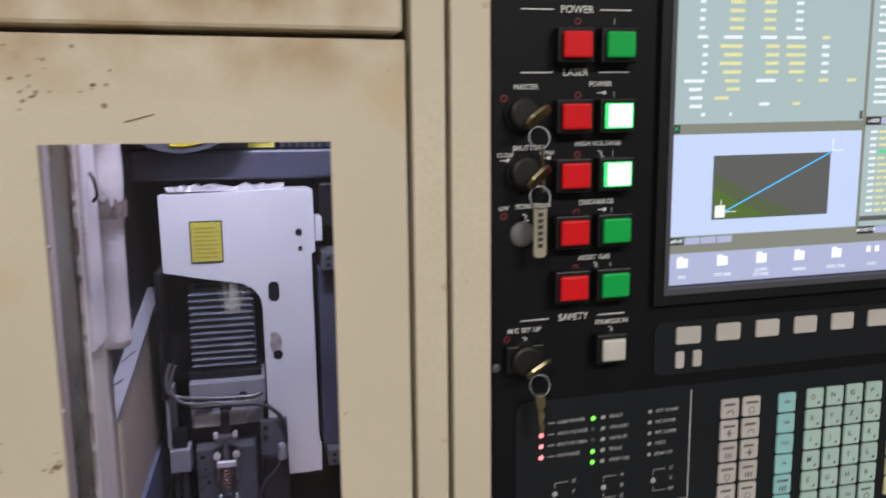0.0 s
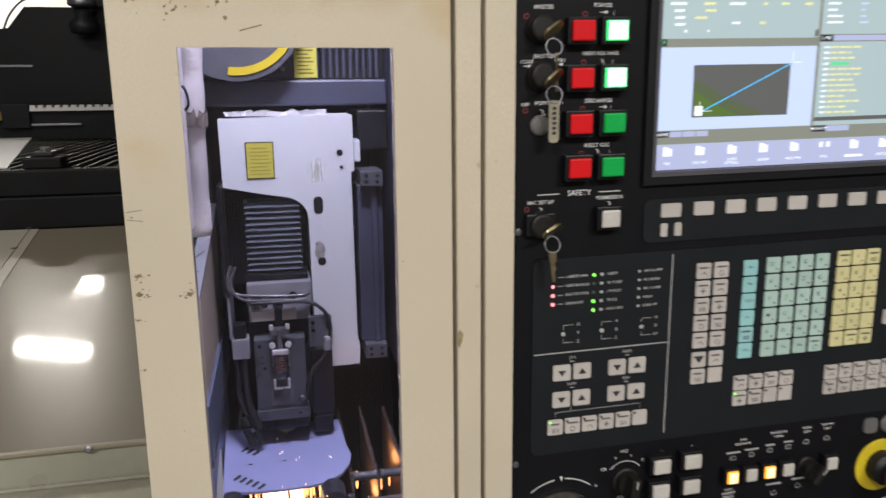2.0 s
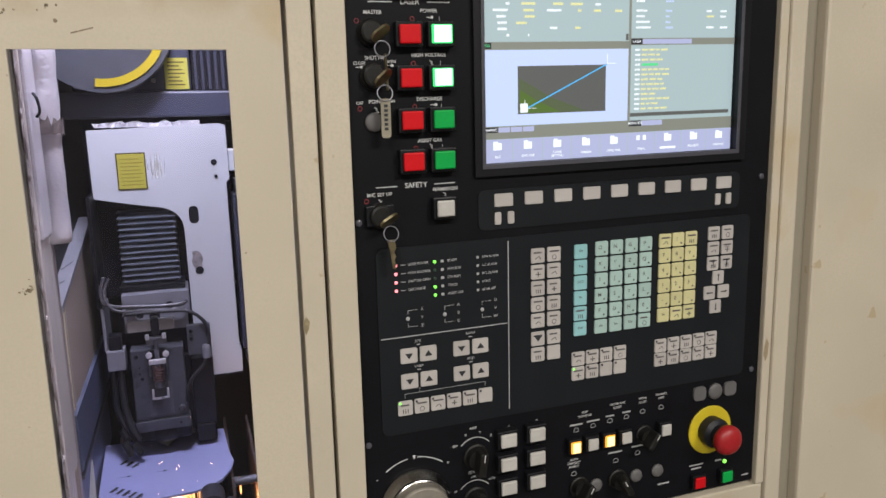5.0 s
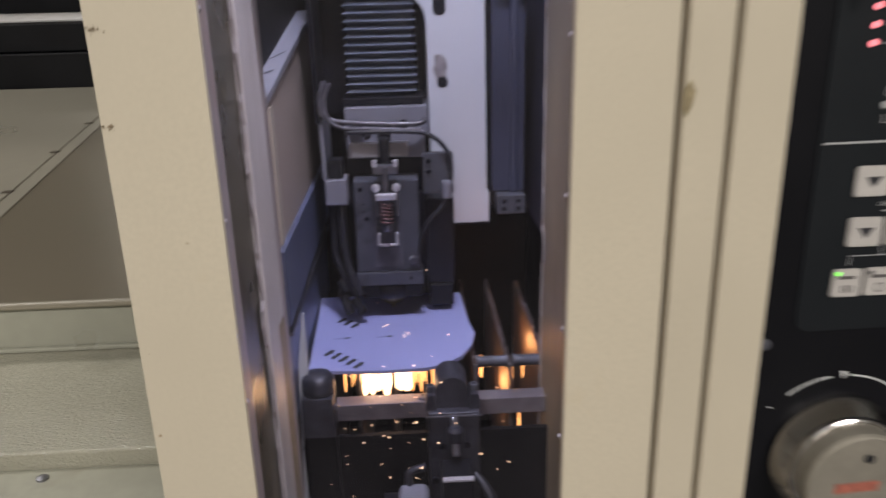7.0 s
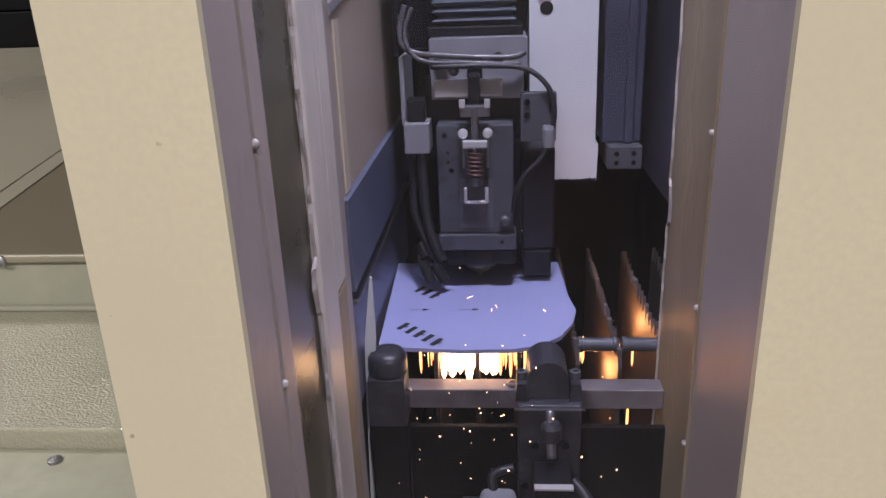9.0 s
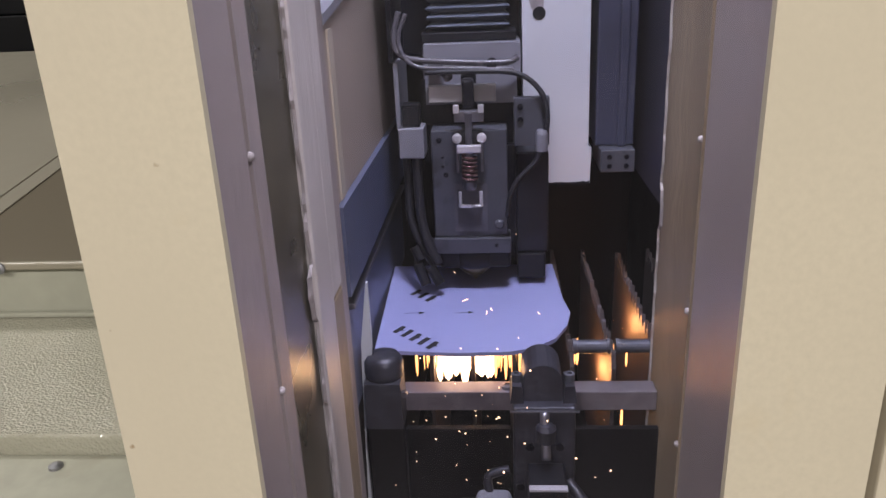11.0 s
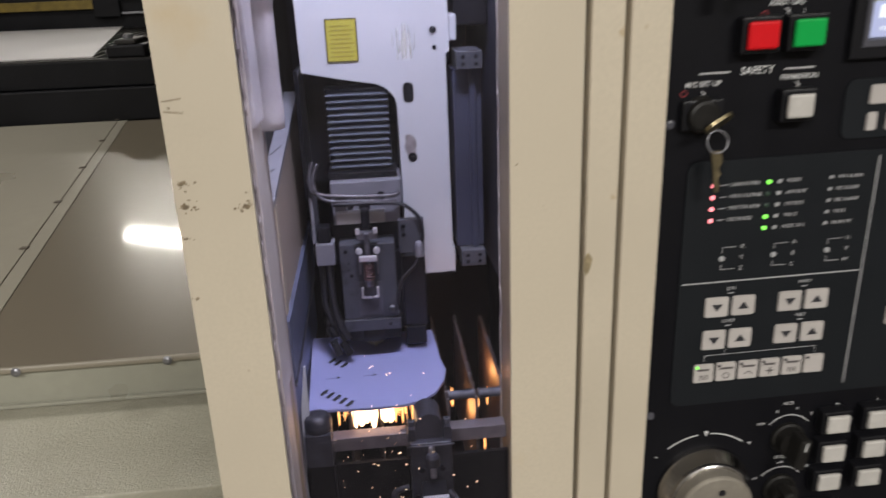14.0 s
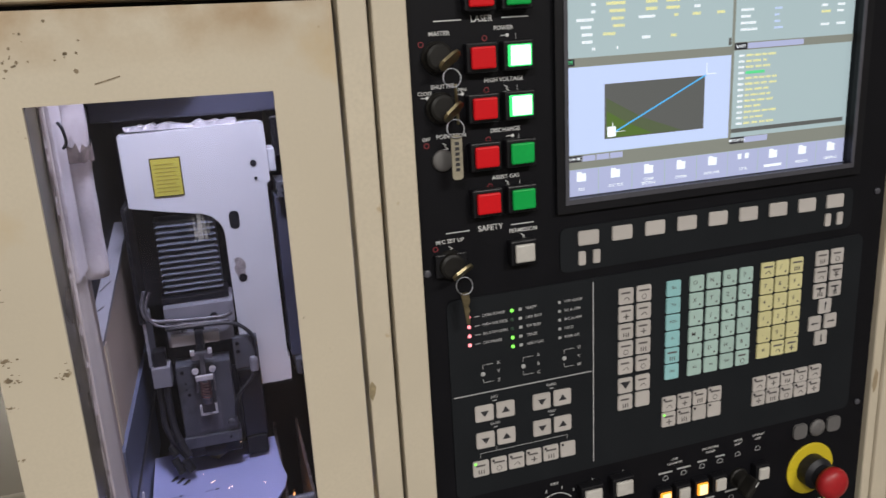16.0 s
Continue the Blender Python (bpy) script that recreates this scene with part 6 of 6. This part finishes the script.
for t, x, z in (("CHIP", 0.4190, 1.0055), ("CONVEYER", 0.4190, 1.0010), ("PROTECTIVE", 0.4610, 1.0085), ("COVER", 0.4610, 1.0040), ("WORK", 0.4945, 1.0095), ("LIGHT", 0.4945, 1.0050),
                ("EXHAUST", 0.5195, 1.0105), ("UNIT", 0.5195, 1.0060), ("AUTO", 0.4060, 0.9510), ("CONTACT", 0.4060, 0.9468), ("SENSOR", 0.4060, 0.9426)):
    legend(t, 0.0025, x, z)
for x, z in ((0.4085, 0.9865), (0.4298, 0.9880), (0.4515, 0.9900), (0.4730, 0.9910), (0.4945, 0.9940), (0.5195, 0.9950), (0.4060, 0.9345), (0.4600, 0.9400), (0.4890, 0.9440)):
    b = tube([(x - 0.003, PIY, z - 0.0022), (x - 0.0018, PIY, z + 0.0018), (x + 0.0018, PIY, z + 0.0018), (x + 0.003, PIY, z - 0.0022)], 0.00035, 4, closed=True, steps=2)
    part("symbol", b, GREY_INK, panel)
for x, z, w in ((0.4085, 0.9925, 0.016), (0.4298, 0.9935, 0.016), (0.4515, 0.9955, 0.011), (0.4730, 0.9965, 0.011), (0.4590, 0.9500, 0.018), (0.4890, 0.9520, 0.016), (0.5260, 0.8975, 0.016)):
    part("caption_bar", bar(x - w / 2, x + w / 2, PIY, z - 0.0009, z + 0.0009), GREY_INK, panel)

# emergency stop
ex, ez = 0.5890, 0.9545
est = part("emergency_stop", lathe([(0.0300, 0), (0.0300, 0.0014), (0.0292, 0.0018), (0.0005, 0.0018)], (ex, PY, ez), "y", 40), YELLOW, panel, "red mushroom emergency stop on a yellow ring")
part("stop_collar", lathe([(0.0180, 0.0019), (0.0180, 0.014), (0.0135, 0.018), (0.0125, 0.026)], (ex, PY, ez), "y", 32), HEAD_DARK, est)
part("stop_mushroom", lathe([(0.0125, 0.0262), (0.0166, 0.0275), (0.0178, 0.0315), (0.0174, 0.0355), (0.0145, 0.0395), (0.0080, 0.0418), (0.0003, 0.0422)], (ex, PY, ez), "y", 36), ESTOP_RED, est, "red mushroom cap", smooth=True)
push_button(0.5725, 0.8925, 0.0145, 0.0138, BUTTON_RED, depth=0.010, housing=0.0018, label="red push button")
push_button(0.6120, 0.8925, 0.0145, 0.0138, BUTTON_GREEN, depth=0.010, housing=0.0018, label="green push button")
part("indicator", lathe([(0.0025, 0), (0.0025, 0.0015), (0.001, 0.0025)], (0.6130, PY, 0.9090), "y", 12), LED_GREEN, panel)
for x, z, w in ((0.5720, 0.9120, 0.020), (0.5720, 0.9075, 0.014), (0.6040, 0.9120, 0.009), (0.6450, 0.8850, 0.010)):
    part("caption_bar", bar(x - w / 2, x + w / 2, PIY, z - 0.0009, z + 0.0009), GREY_INK, panel)
for x, z in ((0.1715, 1.012), (0.6460, 1.022), (0.1715, 1.240), (0.6460, 1.255), (0.1715, 0.885)):
    part("panel_screw", lathe([(0.0032, 0), (0.0032, 0.0014), (0.0015, 0.0020)], (x, PY, z), "y", 14), BEZEL_EDGE, panel)

# ---- the monitor ----
SX0, SX1, SZ0, SZ1 = 0.3018, 0.6045, 1.2885, 1.5180
DY = PY + 0.0050


def rect(x0, x1, z0, z1):
    return [(x0, z0), (x1, z0), (x1, z1), (x0, z1)]


mon = part("monitor", holed(rect(SX0 - 0.011, SX1 + 0.013, SZ0 - 0.012, SZ1 + 0.012), rect(SX0, SX1, SZ0, SZ1), PY - 0.0050, PY - 0.0001), BEZEL, panel, "colour monitor showing a cutting path and program text")
part("bezel_lip", holed(rect(SX0 - 0.0035, SX1 + 0.0035, SZ0 - 0.0045, SZ1 + 0.0035), rect(SX0, SX1, SZ0, SZ1), PY - 0.0062, PY - 0.0051), BEZEL_EDGE, mon)
part("display", box(SX0 + 0.0002, SX1 - 0.0002, DY, DY + 0.008, SZ0 + 0.0002, SZ1 - 0.0002), SCREEN_GREY, mon, "lit display")
layer = [0]


def on_screen(mat, polys, name="screen_field"):
    layer[0] += 1
    y = DY - 0.00012 * (1 + layer[0] * 0.25)
    b = bmesh.new()
    for p in polys:
        b.faces.new([b.verts.new((x, y, z)) for x, z in p])
        if name in ("screen_field", "screen_icon"):
            part(name, b, mat, mon)
            b = bmesh.new()
    if len(b.verts):
        part(name, b, mat, mon, kind="stuff")
    else:
        b.free()
    return y


on_screen(SCREEN_BAR, [rect(SX0, SX1, 1.5125, SZ1), rect(SX0, 0.471, 1.4000, 1.4075), rect(0.471, SX1, 1.4035, 1.4105), rect(SX0, SX1, 1.3125, 1.3250), rect(0.4695, 0.4725, 1.325, 1.5125)])
on_screen(SCREEN_PALE, [rect(SX0, 0.4695, 1.3255, 1.3998)])
on_screen(SCREEN_KEYS, [rect(SX0 + 0.0337 * k + 0.0004, SX0 + 0.0337 * (k + 1) - 0.0004, SZ0 + 0.0002, 1.3122) for k in range(9)])
on_screen(SCREEN_DARK, [rect(0.3415, 0.4425, 1.3365, 1.3840), rect(0.4725, 0.6000, 1.3292, 1.3330), rect(0.4660, 0.4690, 1.4085, 1.4150)])
on_screen(SCREEN_OLIVE, [[(0.3432, 1.3372), (0.4200, 1.3372), (0.3800, 1.3520), (0.3432, 1.3720)]])
on_screen(SCREEN_GREEN, [[(0.3434, 1.3374), (0.3900, 1.3374), (0.3620, 1.3500), (0.3434, 1.3610)]])
on_screen(SCREEN_CYAN, [[(0.3500, 1.3420), (0.3515, 1.3412), (0.4438, 1.3838), (0.4428, 1.3848)]])
on_screen(SCREEN_WHITE, [rect(0.3442, 0.3525, 1.3380, 1.3470), rect(0.3490, 0.3496, 1.347, 1.351), rect(0.3525, 0.3620, 1.3418, 1.3423), rect(0.4437, 0.4443, 1.385, 1.395), rect(0.4437, 0.4540, 1.3848, 1.3854)])
# tabs
on_screen(SCREEN_INK, [rect(0.3030, 0.3130, 1.4010, 1.4070), rect(0.4725, 0.4860, 1.4040, 1.4100), rect(0.3025, 0.3195, 1.3190, 1.3245), rect(0.4715, 0.4870, 1.3190, 1.3250)])
on_screen(SCREEN_KEYS, [rect(0.3200 + 0.0135 * k, 0.3325 + 0.0135 * k, 1.3190, 1.3240) for k in range(3)] + [rect(0.4870, 0.5130, 1.3192, 1.3245), rect(0.4865, 0.5480, 1.4045, 1.4095)])


def glyph_row(x0, x1, z0, z1):
    """A run of character-sized blocks."""
    out, x = [], x0
    while x < x1 - 0.0006:
        w = min(0.0013, x1 - x)
        out.append(rect(x, x + w, z0, z1))
        x += 0.0017
    return out


wb, yb, ib = [], [], []
for k in range(4):
    for j, w in ((0, 0.004), (3, 0.006)):
        x = (0.328, 0, 0, 0.408)[j]
        wb.append(rect(x - w / 2, x + w / 2, 1.4920 - 0.0061 * k, 1.4950 - 0.0061 * k))
        wb.append(rect((0.331 if j == 0 else 0.4320) - w / 2, (0.331 if j == 0 else 0.4320) + w / 2, 1.4610 - 0.0061 * k, 1.4640 - 0.0061 * k))
    for x, w in ((0.3560, 0.012), (0.3830, 0.010)):
        yb.append(rect(x - w / 2, x + w / 2, 1.4920 - 0.0061 * k, 1.4952 - 0.0061 * k))
    for x, w in ((0.3520, 0.018 - 0.003 * (k % 2)), (0.3830, 0.011), (0.4060, 0.017 - 0.003 * (k > 1))):
        yb.append(rect(x + 0.009 - w, x + 0.009, 1.4610 - 0.0061 * k, 1.4642 - 0.0061 * k))
for x, w, z in ((0.329, 0.009, 1.4985), (0.356, 0.015, 1.4985), (0.384, 0.018, 1.4985), (0.409, 0.009, 1.4985), (0.329, 0.009, 1.4675), (0.353, 0.015, 1.4675), (0.383, 0.014, 1.4675), (0.406, 0.016, 1.4675),
                (0.323, 0.016, 1.4365), (0.324, 0.010, 1.4305), (0.325, 0.010, 1.4245), (0.325, 0.010, 1.4185), (0.382, 0.016, 1.4365), (0.382, 0.009, 1.4195), (0.331, 0.003, 1.4125), (0.354, 0.002, 1.4125)):
    wb.append(rect(x - w / 2, x + w / 2, z, z + 0.003))
for x, w, z in ((0.432, 0.007, 1.4675), (0.354, 0.012, 1.4365), (0.355, 0.011, 1.4305), (0.346, 0.012, 1.4242), (0.411, 0.004, 1.4365), (0.409, 0.006, 1.4195), (0.432, 0.009, 1.4365), (0.457, 0.009, 1.4365), (0.318, 0.020, 1.5140), (0.420, 0.028, 1.5140)):
    yb.append(rect(x - w / 2, x + w / 2, z, z + 0.003))
rs = random.Random(21)
for k in range(17):
    z = 1.5020 - 0.0057 * k - (0.004 if k > 5 else 0) - (0.004 if k > 9 else 0) - (0.003 if k > 13 else 0)
    if z < 1.4125:
        break
    wb.append(rect(0.478, 0.478 + rs.uniform(0.009, 0.018), z, z + 0.0028))
    ib.append(rect(0.514, 0.514 + rs.uniform(0.005, 0.010), z, z + 0.0026))
    if k % 3:
        (yb if k % 4 == 3 else wb).append(rect(0.566, 0.566 + rs.uniform(0.005, 0.011), z, z + 0.0028))
        wb.append(rect(0.584, 0.584 + rs.uniform(0.006, 0.012), z, z + 0.0028))
for k in range(13):
    z = 1.3985 - 0.0051 * k
    wb.append(rect(0.4775, 0.4835, z - 0.0013, z + 0.0013))
    if k != 3:
        x = 0.4855
        while x < 0.4855 + rs.uniform(0.014, 0.042):
            w = rs.uniform(0.004, 0.009)
            yb.append(rect(x, x + w, z - 0.0013, z + 0.0013))
            x += w + 0.0016
for mat, blocks in ((SCREEN_WHITE, wb), (SCREEN_YELLOW, yb), (SCREEN_PALE, ib)):
    fine_rows = []
    for q in blocks:
        fine_rows += glyph_row(q[0][0], q[1][0], q[0][1] + 0.0003, q[2][1] - 0.0003)
    on_screen(mat, fine_rows, "screen_text")
yl = on_screen(SCREEN_LIME, [rect(0.4855, 0.5060, 1.3819, 1.3845), rect(0.3030, 0.3160, 1.5065, 1.5100), rect(0.4730, 0.4860, 1.5065, 1.5100)], "screen_highlight")
# soft-key icons and words
icons = []
for k in range(9):
    cx = SX0 + 0.0337 * (k + 0.5)
    if k == 5:
        icons += [rect(cx - 0.0060, cx - 0.0020, 1.3040, 1.3090), rect(cx + 0.0020, cx + 0.0060, 1.3040, 1.3090)]
    else:
        icons += [[(cx - 0.0045, 1.3015), (cx + 0.0045, 1.3015), (cx + 0.0045, 1.3085), (cx + 0.001, 1.3085), (cx, 1.3100), (cx - 0.0045, 1.3100)]]
on_screen(SCREEN_WHITE, icons, "screen_icon")
for k, t in enumerate(("FILE", "CNC FILE", "CLEAR\nSETTING", "ORIGIN", "INTEL PAR.", "TOOL", "", "PRG.EDIT", "GRAPHIC")):
    cx = SX0 + 0.0337 * (k + 0.5)
    if t:
        part("screen_word", words(t, 0.0026, cx, yl - 0.0002, 1.2945, bold=0.00004), SCREEN_WHITE, mon)
    else:
        part("screen_word", bar(cx - 0.010, cx + 0.010, yl - 0.0002, 1.2932, 1.2956), SCREEN_WHITE, mon)
for t, x, z, m in (("POS", 0.3080, 1.4040, SCREEN_LIME), ("LASER", 0.4792, 1.4070, SCREEN_WHITE), ("GRAPHIC", 0.3110, 1.3217, SCREEN_WHITE), ("MONITOR", 0.4792, 1.3220, SCREEN_WHITE)):
    part("screen_word", words(t, 0.0027, x, yl - 0.0002, z, bold=0.00004), m, mon)

# small black box below the panel's corner
tray = thing("black_switch_box", (0.60, 0.46, 0.70), "small black switch box mounted below the operator panel", "switch box")
part("box_body", box(0.548, 0.640, 0.430, 0.5045, 0.70, 0.834, 0.004), HEAD_DARK, tray)
part("box_lid", box(0.546, 0.642, 0.428, 0.5045, 0.8345, 0.842, 0.002), RAIL_BLACK, tray)
part("box_button", box(0.600, 0.618, 0.445, 0.462, 0.8425, 0.846, 0.001), PLUG, tray)


# the panel sits a hair out of level
def level(o, base, moved):
    for ch in o.children:
        if tuple(ch.location) != (0.0, 0.0, 0.0):
            ch.location.z += (base.x + ch.location.x - 0.32) * 0.013
        else:
            for v in ch.data.vertices:
                v.co.z += (base.x + v.co.x - 0.32) * 0.013
            level(ch, base, moved)


level(panel, BASE[panel], set())
